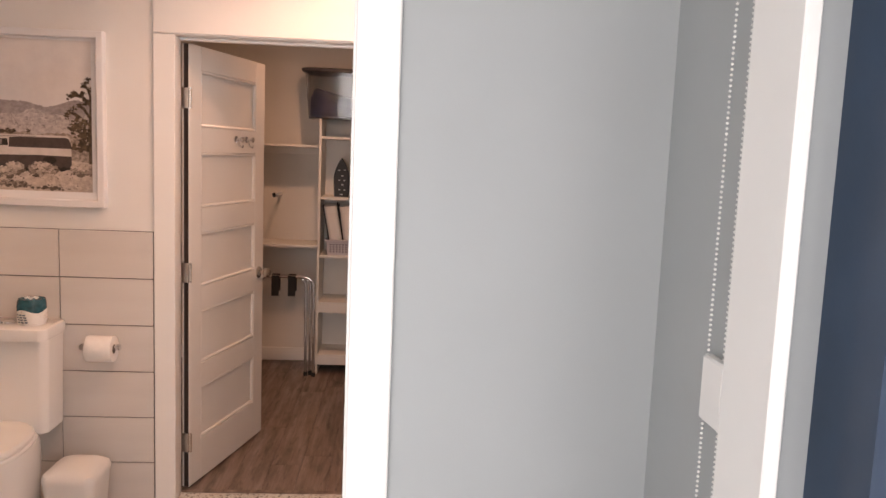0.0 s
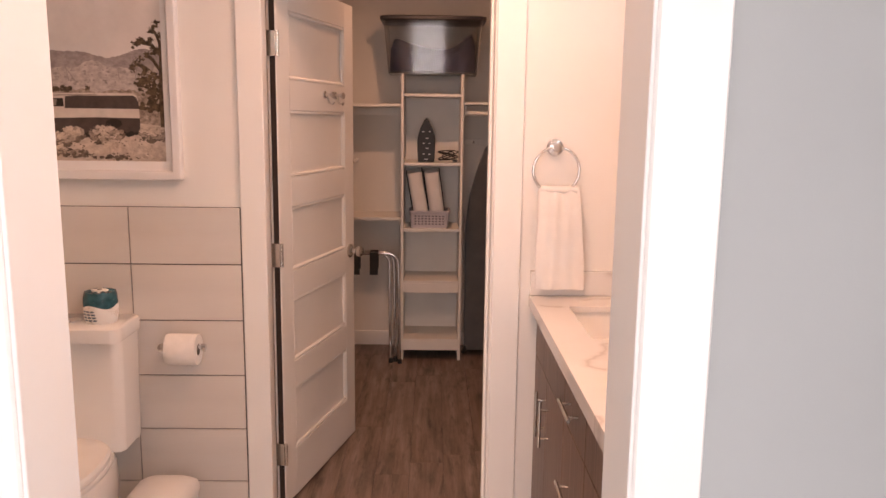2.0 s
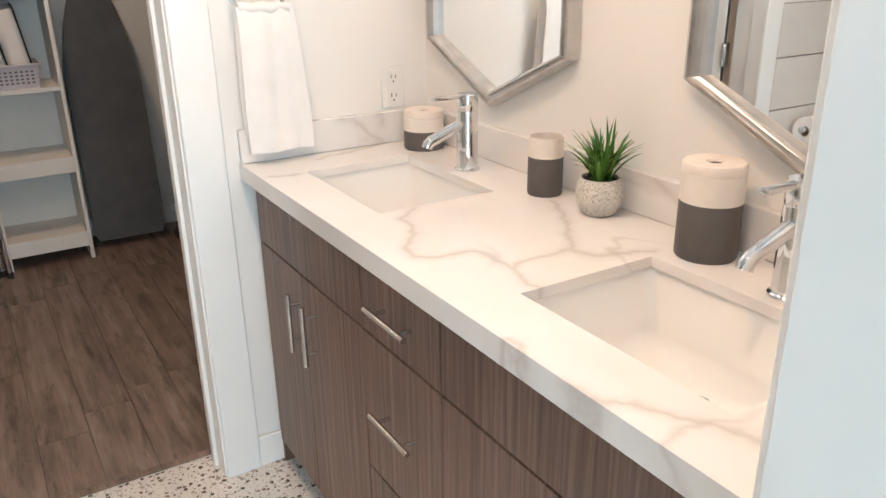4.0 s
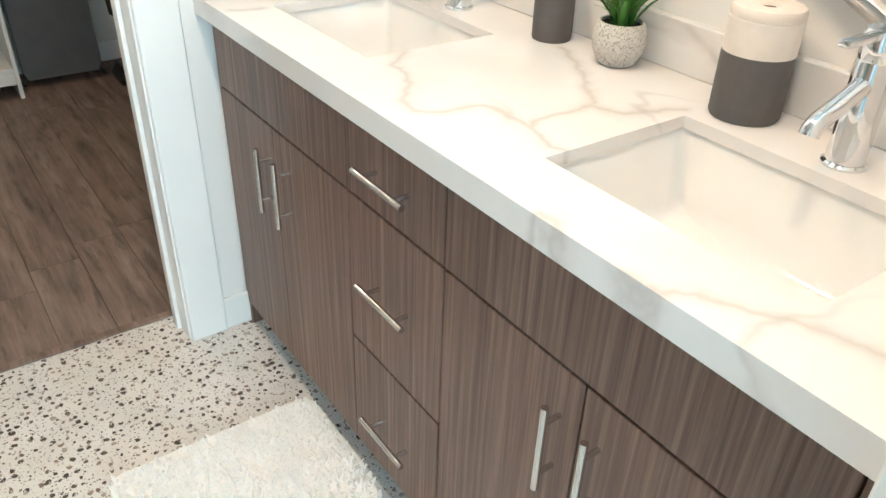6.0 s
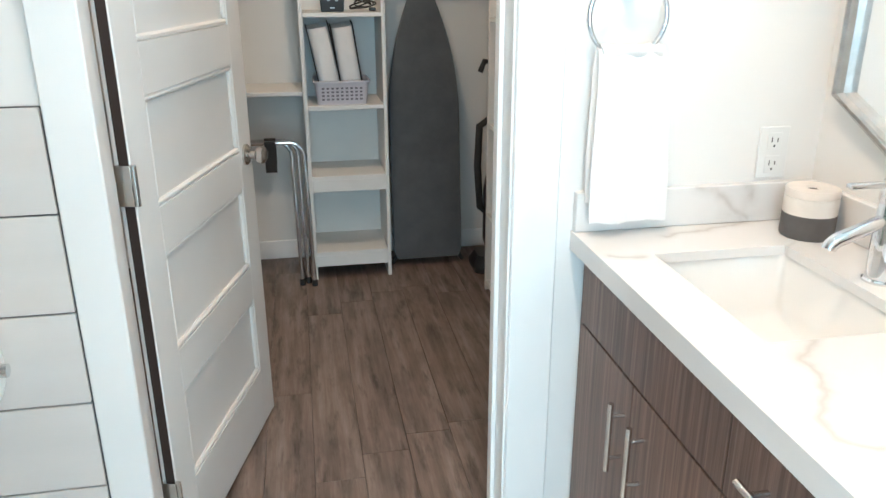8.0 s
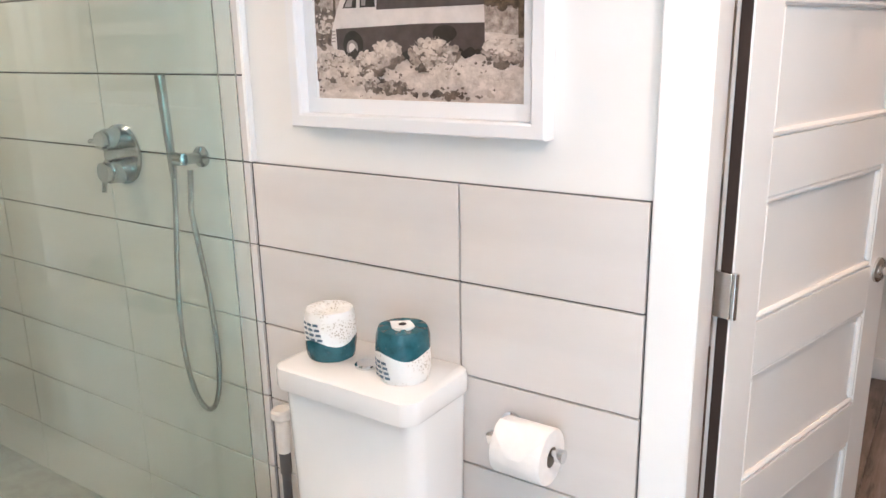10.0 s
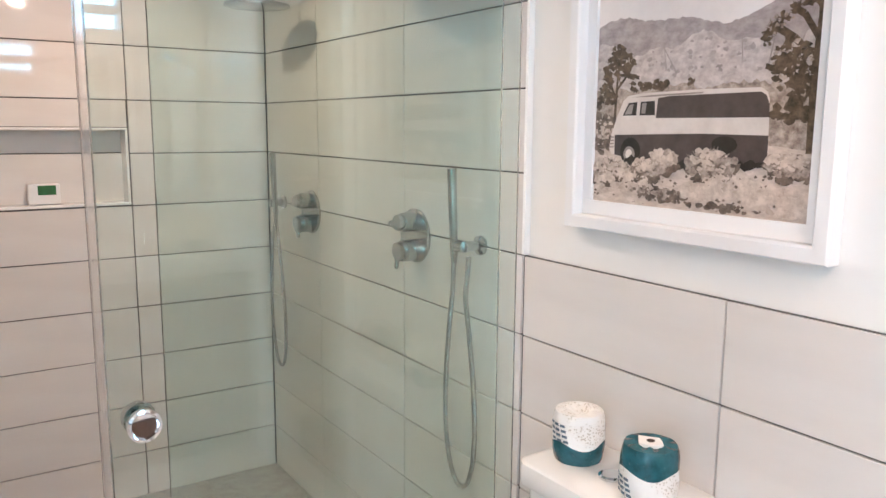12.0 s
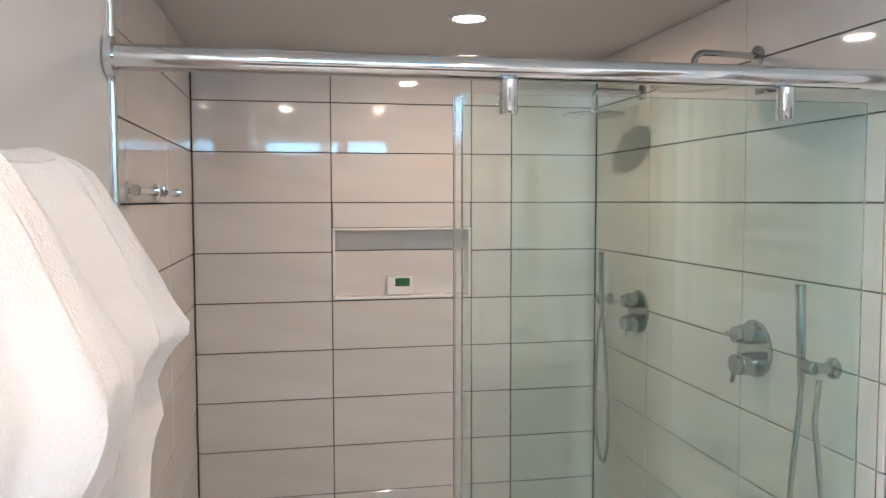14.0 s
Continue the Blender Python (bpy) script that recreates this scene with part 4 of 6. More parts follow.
# ---- rug ----
rug = thing("bath_rug", (-0.105, 2.72, 0.0), "white deep-pile bath rug on the terrazzo in front of the vanity", "rug")
part("backing", prism(rounded(0.50, 1.24, 0.04), "z", 0.001, 0.010), M["rug"], rug)
rng = random.Random(8)
bm = bmesh.new()
nx, ny = 46, 112
for i in range(nx):
    for j in range(ny):
        x, y = -0.245 + 0.49 * (i + rng.random()) / nx, -0.615 + 1.23 * (j + rng.random()) / ny
        h, r = rng.uniform(0.010, 0.020), rng.uniform(0.006, 0.010)
        tip = bm.verts.new((x + rng.uniform(-0.01, 0.01), y + rng.uniform(-0.01, 0.01), 0.008 + h))
        b = [bm.verts.new((x + r * math.cos(a), y + r * math.sin(a), 0.008)) for a in (0.3, 2.4, 4.5)]
        for k in range(3):
            bm.faces.new((b[k], b[(k + 1) % 3], tip))
tagged(part("fleece", bm, M["rug"], rug, "tufted white fleece", smooth=False), kind="stuff")


# ---- toilet corner ----
def toilet():
    ob = thing("toilet", (-1.468, NORTH - 0.016, 0), "white skirted one-piece toilet with closed lid against the tiled wall", "toilet")

    def ring(w, y0, y1, z, r):
        return [(x, y, z) for x, y in rounded(w, y1 - y0, r, 7, 0, (y0 + y1) / 2)]
    part("tank", loft([ring(0.345, -0.19, -0.004, 0.40, 0.03), ring(0.355, -0.195, -0.003, 0.60, 0.035), ring(0.365, -0.20, -0.003, 0.795, 0.035)]), M["porcelain"], ob)
    lidpts = [(x, y - (0.028 * (1 - (x / 0.20) ** 2) if y < -0.12 else 0)) for x, y in rounded(0.376, 0.212, 0.03, 8, 0, -0.107)]
    lid_rows = [[(x * s, -0.112 + (y + 0.112) * s, z) for x, y in lidpts] for s, z in ((0.985, 0.7955), (1.0, 0.802), (1.0, 0.832), (0.985, 0.842), (0.95, 0.845))]
    lid = part("tank_lid", loft(lid_rows), M["porcelain"], ob)
    part("flush_button", lathe([(0, 0.8455), (0.026, 0.8455), (0.026, 0.850), (0.022, 0.853), (0, 0.852)], 28, at=(-0.005, -0.115, 0)), M["chrome"], lid, "chrome flush button")

    def egg(s, z, y0=-0.70, y1=-0.18, w=0.37):
        out = []
        for k in range(36):
            a = 2 * math.pi * k / 36
            cx, cy = math.cos(a), math.sin(a)
            yc, hy = (y0 + y1) / 2, (y1 - y0) / 2
            wide = w / 2 * (1 - 0.12 * max(0, -cy) ** 1.5)
            sq = 0.75 if cy > 0 else 1.0
            out.append((s * wide * math.copysign(abs(cx) ** sq, cx), yc + s * hy * math.copysign(abs(cy) ** sq, cy), z))
        return out
    part("bowl", loft([egg(0.80, 0.0, -0.60, -0.02), egg(0.82, 0.02, -0.61, -0.02), egg(0.84, 0.16, -0.64, -0.03), egg(0.93, 0.30, -0.68, -0.06), egg(1.0, 0.39, -0.70, -0.12), egg(1.0, 0.405, -0.70, -0.14)]), M["porcelain"], ob)
    part("seat", loft([egg(1.0, 0.4065), egg(1.015, 0.411), egg(1.015, 0.420), egg(1.0, 0.424)]), M["white_plastic"], ob)
    part("seat_lid", loft([egg(1.0, 0.4265), egg(1.01, 0.431), egg(1.01, 0.443), egg(0.97, 0.452), egg(0.6, 0.458)]), M["white_plastic"], ob)
    return ob


toilet()


def wrapped_roll(x, y, tilt, teal_low, label):
    """Paper roll in a wrapper: teal on one half with a wavy edge, printed white on the other."""
    ob = thing("toilet_roll", (x, y, 0.8452), label, "toilet roll", "wrapped toilet rolls", turn=tilt)
    n, H, R = 40, 0.108, 0.056
    lo, hi = bmesh.new(), bmesh.new()

    def edge(a):
        return (0.042 if teal_low else 0.060) + 0.007 * math.sin(3 * a + 0.5)

    def skin(bm, f0, f1, steps):
        rows = []
        for k in range(steps + 1):
            u = k / steps
            rows.append([])
            for i in range(n):
                a = 2 * math.pi * i / n
                z0, z1 = f0(a), f1(a)
                z = z0 + (z1 - z0) * u
                bulge = R * (1 - 0.10 * abs(2 * z / H - 1) ** 4) * (1 + 0.012 * math.sin(7 * a + z * 90))
                rows[-1].append(bm.verts.new((bulge * math.cos(a), bulge * math.sin(a), z)))
        for a, b in zip(rows, rows[1:]):
            for i in range(n):
                bm.faces.new((a[i], a[(i + 1) % n], b[(i + 1) % n], b[i]))
        return rows
    rows = skin(lo, lambda a: 0.0, edge, 6)
    lo.faces.new(rows[0][::-1])
    rows = skin(hi, edge, lambda a: H, 6)
    top = rows[-1]
    rim = [hi.verts.new((v.co.x * 0.62, v.co.y * 0.62, H + 0.002 + 0.003 * math.sin(i * 1.3))) for i, v in enumerate(top)]
    dip = [hi.verts.new((v.co.x * 0.3, v.co.y * 0.3, H - 0.008)) for v in top]
    for a, b in ((top, rim), (rim, dip)):
        for i in range(n):
            hi.faces.new((a[i], a[(i + 1) % n], b[(i + 1) % n], b[i]))
    hi.faces.new(dip)
    part("lower_wrapper", lo, M["teal_wrap"] if teal_low else M["print_wrap"], ob, "deep teal wrapper" if teal_low else "white printed wrapper")
    part("upper_wrapper", hi, M["print_wrap"] if teal_low else M["teal_wrap"], ob, "white printed wrapper" if teal_low else "deep teal wrapper")
    if not teal_low:
        patch = [(rng2 * math.cos(a), rng2 * math.sin(a)) for a, rng2 in ((0.2, 0.030), (0.9, 0.022), (1.7, 0.026), (2.5, 0.021), (3.2, 0.033), (3.9, 0.022), (4.6, 0.027), (5.5, 0.024))]
        part("tucked_paper", loft([[(x, y, H + z) for x, y in patch] for z in (-0.002, 0.0045)]), M["paper"], ob, "white paper showing through the open wrapper", smooth=False)
        # flat dark disc on the paper, painting the shade down the core
        part("core_hole_shade", lathe([(0, H + 0.0048), (0.008, H + 0.0048), (0.008, H + 0.0055), (0, H + 0.0055)], 16), M["painted_shade"], ob, "dark disc painted for the shade in the card core")
    bars = bmesh.new()
    for r in range(4):
        for k in range(3):
            a = radians(-125 + r * 3 + k * 17)
            z = (0.085 - r * 0.011) if teal_low else (0.046 - r * 0.010)
            p, t = Vector((1.015 * R * math.cos(a), 1.015 * R * math.sin(a), z)), Vector((-math.sin(a), math.cos(a), 0))
            q = [bars.verts.new(p + t * s * 0.0062 + Vector((0, 0, dz)) + Vector((p.x, p.y, 0)).normalized() * o) for o in (0, 0.0006) for s, dz in ((-1, -0.0026), (1, -0.0026), (1, 0.0026), (-1, 0.0026))]
            for fc in ((0, 1, 2, 3), (7, 6, 5, 4), (0, 4, 5, 1), (1, 5, 6, 2), (2, 6, 7, 3), (3, 7, 4, 0)):
                bars.faces.new([q[i] for i in fc])
    part("print", bars, M["print_ink"], ob, "small dark printed lines", smooth=False)
    return ob


def printed():
    mat, nt, p = nodes_of("white_printed_wrapper")
    v = nt.nodes.new("ShaderNodeTexVoronoi")
    v.inputs["Scale"].default_value = 190
    co = nt.nodes.new("ShaderNodeTexCoord")
    nt.links.new(co.outputs["Object"], v.inputs["Vector"])
    spots = ramp(nt, v.outputs["Distance"], [(0.28, (0.48, 0.44, 0.38)), (0.42, (0.80, 0.79, 0.76))])
    nt.links.new(mix(nt, spots, (0.83, 0.83, 0.81), ramp(nt, noise_node(nt, 22, 3), [(0.42, (0, 0, 0)), (0.56, (1, 1, 1))])), p.inputs["Base Color"])
    p.inputs["Roughness"].default_value = 0.4
    bump(nt, p, noise_node(nt, 60, 3), 0.4, 0.003)
    return mat


M["print_wrap"] = printed()
M["print_ink"] = plain("dark_blue_ink", (0.08, 0.13, 0.18), 0.5)
wrapped_roll(-1.582, 3.61, 10, True, "unopened toilet roll, white printed above teal, on the tank")
wrapped_roll(-1.376, 3.60, -6, False, "unopened toilet roll, teal above white print, on the tank")

holder = thing("paper_holder", (-1.186, NORTH - 0.014, 0.742), "chrome toilet paper holder on the tiled wall", "paper holder")
bm = lathe([(0, 0), (0.024, 0), (0.024, 0.006), (0.012, 0.010), (0.012, 0.07), (0.016, 0.074), (0.016, 0.084), (0, 0.086)], 24)
bm.transform(pose(0, 0, 0, 90, 0, 0))
part("post", bm, M["chrome"], holder)
part("arm", tube([(-0.012, -0.072, 0), (0.135, -0.072, 0)], 0.008, 14), M["chrome"], holder)
part("end_cap", tube([(0.1355, -0.072, 0), (0.150, -0.072, 0)], 0.0135, 18), M["chrome"], holder)
roll = thing("paper_roll", (-1.115, NORTH - 0.014 - 0.072, 0.742), "white toilet paper roll with a folded loose end", "toilet roll")
bm = lathe([(0.021, -0.054), (0.054, -0.054), (0.056, -0.051), (0.056, 0.051), (0.054, 0.054), (0.021, 0.054), (0.021, -0.054)], 40)
bm.transform(pose(0, 0, -0.008, 0, 90, 0))
part("paper", bm, M["paper"], roll)
bm = bmesh.new()
rows = []
for i in range(9):
    u = i / 8
    a = radians(100 + 75 * u)
    z, y = 0.0585 * math.sin(a), 0.0585 * math.cos(a)
    narrow = 0.054 * (1 - 0.75 * max(0, u - 0.35) / 0.65)
    rows.append([(-narrow, y, z - 0.008), (narrow, y, z - 0.008), (narrow, y * 0.985, z * 0.985 - 0.008), (-narrow, y * 0.985, z * 0.985 - 0.008)])
part("loose_end", loft(rows), M["paper"], roll)
part("core", (lambda b: (b.transform(pose(0, 0, -0.008, 0, 90, 0)), b)[1])(lathe([(0.0205, -0.053), (0.0205, 0.053), (0.019, 0.053), (0.019, -0.053), (0.0205, -0.053)], 24)), plain("grey_card", (0.3, 0.26, 0.22), 0.9), roll, "grey card core")

bin_ = thing("waste_bin", (-1.165, 3.50, 0), "small white waste bin with a rounded lid beside the toilet", "waste bin")
part("body", loft([[(x, y, z) for x, y in rounded(w, d, 0.035, 6)] for w, d, z in ((0.17, 0.19, 0.0), (0.175, 0.195, 0.004), (0.205, 0.225, 0.235))]), M["white_plastic"], bin_)
part("lid", loft([[(x, y, z) for x, y in rounded(w, d, r, 6)] for w, d, z, r in ((0.212, 0.232, 0.236, 0.038), (0.214, 0.234, 0.250, 0.038), (0.205, 0.225, 0.268, 0.04), (0.17, 0.19, 0.284, 0.05), (0.10, 0.11, 0.291, 0.04))]), M["white_plastic"], bin_)

brush = thing("toilet_brush", (-1.745, 3.60, 0), "white toilet brush with a pale handle in a grey-banded stand", "toilet brush")
part("stand", lathe([(0, 0), (0.052, 0), (0.055, 0.006), (0.050, 0.16), (0.042, 0.19), (0.030, 0.195), (0, 0.195)], 32), M["white_plastic"], brush)
part("rod", lathe([(0.011, 0.1955), (0.011, 0.50), (0.014, 0.505), (0.014, 0.56), (0, 0.56)], 20), M["grey_stone"], brush, "grey rod")
part("grip", lathe([(0, 0.5605), (0.015, 0.5605), (0.017, 0.60), (0.017, 0.645), (0.026, 0.652), (0.026, 0.668), (0.02, 0.674), (0, 0.674)], 24), M["cream_stone"], brush, "pale capped grip")


# ---- picture ----
def photo_material(name, lo, hi, scale, stretch=(1, 1, 1), detail=8, p0=0.35, p1=0.65):
    mat, nt, p = nodes_of(name)
    nt.links.new(ramp(nt, noise_node(nt, scale, detail, stretch, 0.65), [(p0, lo), (p1, hi)]), p.inputs["Base Color"])
    p.inputs["Roughness"].default_value = 0.35
    return mat


PX0, PX1, PZ0, PZ1 = -1.740, -1.112, 1.328, 2.056
pic = thing("framed_picture", ((PX0 + PX1) / 2, NORTH, PZ0), "white-framed sepia desert photograph of an old van", "picture")
pw, ph = PX1 - PX0, PZ1 - PZ0


fw, fd = 0.030, 0.038
for nm, (ax, az), (bx, bz) in (("frame_bar", (0, 0), (1, 0)), ("frame_bar", (1, 0), (1, 1)), ("frame_bar", (1, 1), (0, 1)), ("frame_bar", (0, 1), (0, 0))):
    def corner(cx, cz, inset, y):
        return ((-pw / 2 + inset) if cx == 0 else (pw / 2 - inset), y, inset if cz == 0 else ph - inset)
    prof = ((0, -0.001), (0, -fd + 0.003), (0.003, -fd), (fw - 0.004, -fd), (fw, -fd + 0.004), (fw, -0.012), (fw, -0.001))
    part(nm, loft([[corner(ax, az, i, y) for i, y in prof], [corner(bx, bz, i, y) for i, y in prof]]), M["frame_white"], pic, smooth=False)
mx, m0, m1 = 0.057, 0.062, 0.040
for r in ((-pw / 2 + fw + 0.0005, pw / 2 - fw - 0.0005, -0.011, -0.003, fw + 0.0005, m0), (-pw / 2 + fw + 0.0005, pw / 2 - fw - 0.0005, -0.011, -0.003, ph - m1, ph - fw - 0.0005), (-pw / 2 + fw + 0.0005, -pw / 2 + mx, -0.011, -0.003, m0 + 0.0003, ph - m1 - 0.0003), (pw / 2 - mx, pw / 2 - fw - 0.0005, -0.011, -0.003, m0 + 0.0003, ph - m1 - 0.0003)):
    part("mat_strip", box(*r), M["mat_board"], pic, "white mat board", smooth=False)
iw, ih = pw - 2 * mx, ph - m0 - m1
PM = {"sky": photo_material("photo_sky", (0.70, 0.66, 0.645), (0.84, 0.80, 0.78), 3), "hill": photo_material("photo_far_hills", (0.26, 0.225, 0.225), (0.44, 0.39, 0.385), 30, (1, 1, 1.6)),
      "hill_light": photo_material("photo_near_hills", (0.36, 0.315, 0.305), (0.62, 0.56, 0.54), 42, (1, 1, 1.4)), "hill_dark": photo_material("photo_gullies", (0.27, 0.235, 0.23), (0.40, 0.355, 0.345), 40),
      "scrub": photo_material("photo_scrub", (0.17, 0.13, 0.105), (0.52, 0.44, 0.38), 70), "sand": photo_material("photo_sand", (0.46, 0.385, 0.33), (0.70, 0.61, 0.545), 30, (1, 1, 2.2)),
      "bush_light": photo_material("photo_pale_scrub", (0.42, 0.345, 0.29), (0.68, 0.59, 0.52), 60), "bush_dark": photo_material("photo_dark_scrub", (0.06, 0.045, 0.035), (0.24, 0.185, 0.15), 60),
      "tree": photo_material("photo_tree", (0.022, 0.016, 0.010), (0.16, 0.112, 0.07), 60), "dark": photo_material("photo_van_dark", (0.055, 0.042, 0.038), (0.095, 0.072, 0.065), 20),
      "light": photo_material("photo_van_light", (0.60, 0.545, 0.51), (0.70, 0.64, 0.60), 20), "shade": photo_material("photo_van_shade", (0.24, 0.205, 0.19), (0.34, 0.30, 0.28), 30), "black": photo_material("photo_black", (0.015, 0.012, 0.01), (0.035, 0.028, 0.024), 30)}
printed_sheet = part("photograph", box(-iw / 2 - 0.004, iw / 2 + 0.004, -0.0022, -0.0012, m0 - 0.004, ph - m1 + 0.004), PM["sky"], pic, "sepia desert photograph", smooth=False)
lay = [0.0024]


def flat_shapes(name, polygons, key):
    """Flat printed shapes of one tone, each a hair above the last; u and v run 0 to 1 across and up the picture."""
    lay[0] += 0.00012
    bm = bmesh.new()
    for k, points in enumerate(polygons):
        y = -lay[0] - 0.0000004 * k
        vs = [bm.verts.new((-iw / 2 + min(1, max(0, u)) * iw, y, m0 + min(1, max(0, v)) * ih)) for u, v in points]
        bm.faces.new(vs)
        back = [bm.verts.new((v.co.x, y + 0.00005, v.co.z)) for v in vs]
        bm.faces.new(back[::-1])
        for a in range(len(vs)):
            b = (a + 1) % len(vs)
            bm.faces.new((vs[b], vs[a], back[a], back[b]))
    ob = part(name, bm, PM[key], printed_sheet, smooth=False)
    if len(polygons) > 6:
        tagged(ob, kind="stuff")


rng = random.Random(3)


def blot(cu, cv, ru, rv, n=12, rough=0.35):
    return [(cu + ru * (1 + rng.uniform(-rough, rough)) * math.cos(2 * math.pi * i / n), cv + rv * (1 + rng.uniform(-rough, rough)) * math.sin(2 * math.pi * i / n)) for i in range(n)]


def spray(cu, cv, ru, rv, count, size, rough=0.45):
    """Small blots strewn over an ellipse, denser towards its middle."""
    out = []
    for k in range(count):
        a, r = rng.uniform(0, 2 * math.pi), rng.random() ** 0.6
        z = size * rng.uniform(0.5, 1.3)
        out.append(blot(cu + ru * r * math.cos(a), cv + rv * r * math.sin(a), z, z * 0.62, 8, rough))
    return out


def tufts(cu, cv, ru, rv, count, length):
    """Blades of dry scrub fanning out of a mound."""
    out = []
    for k in range(count):
        a = rng.uniform(0.05, math.pi - 0.05)
        r = rng.uniform(0.55, 1.0)
        u, v = cu + ru * r * math.cos(a), cv + rv * r * math.sin(a)
        du, dv, w = length * math.cos(a) * rng.uniform(0.5, 1.2), length * math.sin(a) * rng.uniform(0.5, 1.2), 0.0035
        out.append([(u - w, v), (u + w, v), (u + du, v + dv * 0.8)])
    return out


def limb(points, w0, w1):
    """A tapering printed branch along a few points."""
    out = []
    n = len(points) - 1
    for k, (p, q) in enumerate(zip(points, points[1:])):
        a, b = w0 + (w1 - w0) * k / n, w0 + (w1 - w0) * (k + 1) / n
        du, dv = q[0] - p[0], (q[1] - p[1])
        L = math.hypot(du, dv) or 1
        nu, nv = -dv / L, du / L
        out.append([(p[0] + nu * a, p[1] + nv * a), (p[0] - nu * a, p[1] - nv * a), (q[0] - nu * b, q[1] - nv * b), (q[0] + nu * b, q[1] + nv * b)])
    return out


def ridge(f, n, amp, foot):
    return [[(0, foot)] + [(i / n, f(i / n) + rng.uniform(-amp, amp)) for i in range(n + 1)] + [(1, foot)]]


flat_shapes("far_hill", ridge(lambda t: 0.592 + 0.020 * math.sin(7.5 * t + 0.2) + 0.010 * math.sin(17 * t), 60, 0.004, 0.2), "hill")
flat_shapes("near_hill", ridge(lambda t: 0.515 + 0.022 * math.sin(11 * t + 2.0) + 0.012 * math.sin(27 * t), 60, 0.005, 0.2), "hill_light")
flat_shapes("hill_gullies", [q for k in range(34) for q in limb([(rng.random() * 1.1 - 0.05, rng.uniform(0.50, 0.585))] * 1 + [(rng.random(), rng.uniform(0.40, 0.46))], 0.001, 0.004) if abs(q[0][0] - q[2][0]) < 0.12] + spray(0.5, 0.47, 0.55, 0.055, 70, 0.011), "hill_dark")
flat_shapes("plain_scrub", ridge(lambda t: 0.385 + 0.008 * math.sin(19 * t), 60, 0.008, 0.1), "scrub")
flat_shapes("sand", ridge(lambda t: 0.205 + 0.010 * math.sin(9 * t + 1.5), 50, 0.006, 0.0), "sand")
flat_shapes("distant_trees", spray(0.31, 0.392, 0.09, 0.012, 26, 0.014) + spray(0.49, 0.395, 0.02, 0.012, 6, 0.011) + spray(0.92, 0.30, 0.10, 0.03, 30, 0.018), "tree")
flat_shapes("joshua_tree", limb([(0.985, 0.19), (0.978, 0.40), (0.99, 0.55), (0.985, 0.66)], 0.016, 0.010) + limb([(0.985, 0.58), (0.93, 0.635), (0.86, 0.648), (0.825, 0.63)], 0.010, 0.012) + limb([(0.98, 0.50), (0.93, 0.56), (0.90, 0.575)], 0.010, 0.010)
            + limb([(0.98, 0.44), (0.90, 0.50), (0.83, 0.535)], 0.010, 0.012) + limb([(0.985, 0.64), (0.965, 0.69), (0.94, 0.715)], 0.008, 0.010) + limb([(0.98, 0.38), (0.88, 0.41), (0.80, 0.43)], 0.008, 0.008), "tree")
heads = [q for cu, cv in ((0.825, 0.635), (0.86, 0.652), (0.90, 0.575), (0.94, 0.60), (0.82, 0.53), (0.85, 0.55), (0.80, 0.505), (0.94, 0.715), (0.965, 0.745), (0.99, 0.68), (0.93, 0.65), (0.965, 0.60)) for q in spray(cu, cv, 0.026, 0.020, 9, 0.011, 0.6) + tufts(cu, cv, 0.02, 0.012, 14, 0.022)]
flat_shapes("joshua_tree_foliage", heads + spray(0.90, 0.43, 0.085, 0.075, 70, 0.016, 0.6) + spray(0.95, 0.35, 0.05, 0.05, 26, 0.014, 0.6), "tree")
flat_shapes("joshua_tree_lights", spray(0.89, 0.44, 0.08, 0.07, 26, 0.010, 0.6) + spray(0.85, 0.54, 0.05, 0.03, 10, 0.007, 0.6), "scrub")
flat_shapes("left_tree", limb([(0.105, 0.20), (0.112, 0.34), (0.12, 0.46)], 0.008, 0.005) + limb([(0.11, 0.36), (0.06, 0.42), (0.04, 0.45)], 0.005, 0.004) + limb([(0.112, 0.38), (0.17, 0.43), (0.19, 0.45)], 0.005, 0.004)
            + [q for cu, cv, n in ((0.12, 0.50, 26), (0.08, 0.46, 22), (0.17, 0.47, 20), (0.05, 0.40, 18), (0.14, 0.43, 20), (0.21, 0.40, 12), (0.09, 0.37, 14), (0.03, 0.345, 12)) for q in spray(cu, cv, 0.042, 0.030, n, 0.013, 0.6)], "tree")
flat_shapes("left_scrub", spray(0.04, 0.27, 0.06, 0.035, 34, 0.016) + spray(0.05, 0.20, 0.07, 0.03, 24, 0.016), "bush_dark")
flat_shapes("left_pale_scrub", spray(0.05, 0.255, 0.06, 0.04, 26, 0.010), "bush_light")
flat_shapes("van_body", [[(0.085, 0.185), (0.095, 0.235), (0.120, 0.285), (0.155, 0.345), (0.185, 0.362), (0.26, 0.369), (0.55, 0.374), (0.79, 0.372), (0.815, 0.360), (0.825, 0.34), (0.832, 0.19), (0.30, 0.17), (0.10, 0.165)]], "light")
flat_shapes("van_upper_band", [[(0.330, 0.288), (0.338, 0.352), (0.40, 0.357), (0.79, 0.360), (0.812, 0.350), (0.826, 0.325), (0.828, 0.288)]], "dark")
flat_shapes("van_roof_shade", [[(0.20, 0.356), (0.30, 0.362), (0.55, 0.366), (0.55, 0.361), (0.30, 0.356)]], "shade")
for pane in ([(0.155, 0.297), (0.185, 0.338), (0.232, 0.341), (0.228, 0.297)], [(0.246, 0.297), (0.250, 0.341), (0.322, 0.343), (0.326, 0.297)]):
    flat_shapes("van_window", [pane], "black")
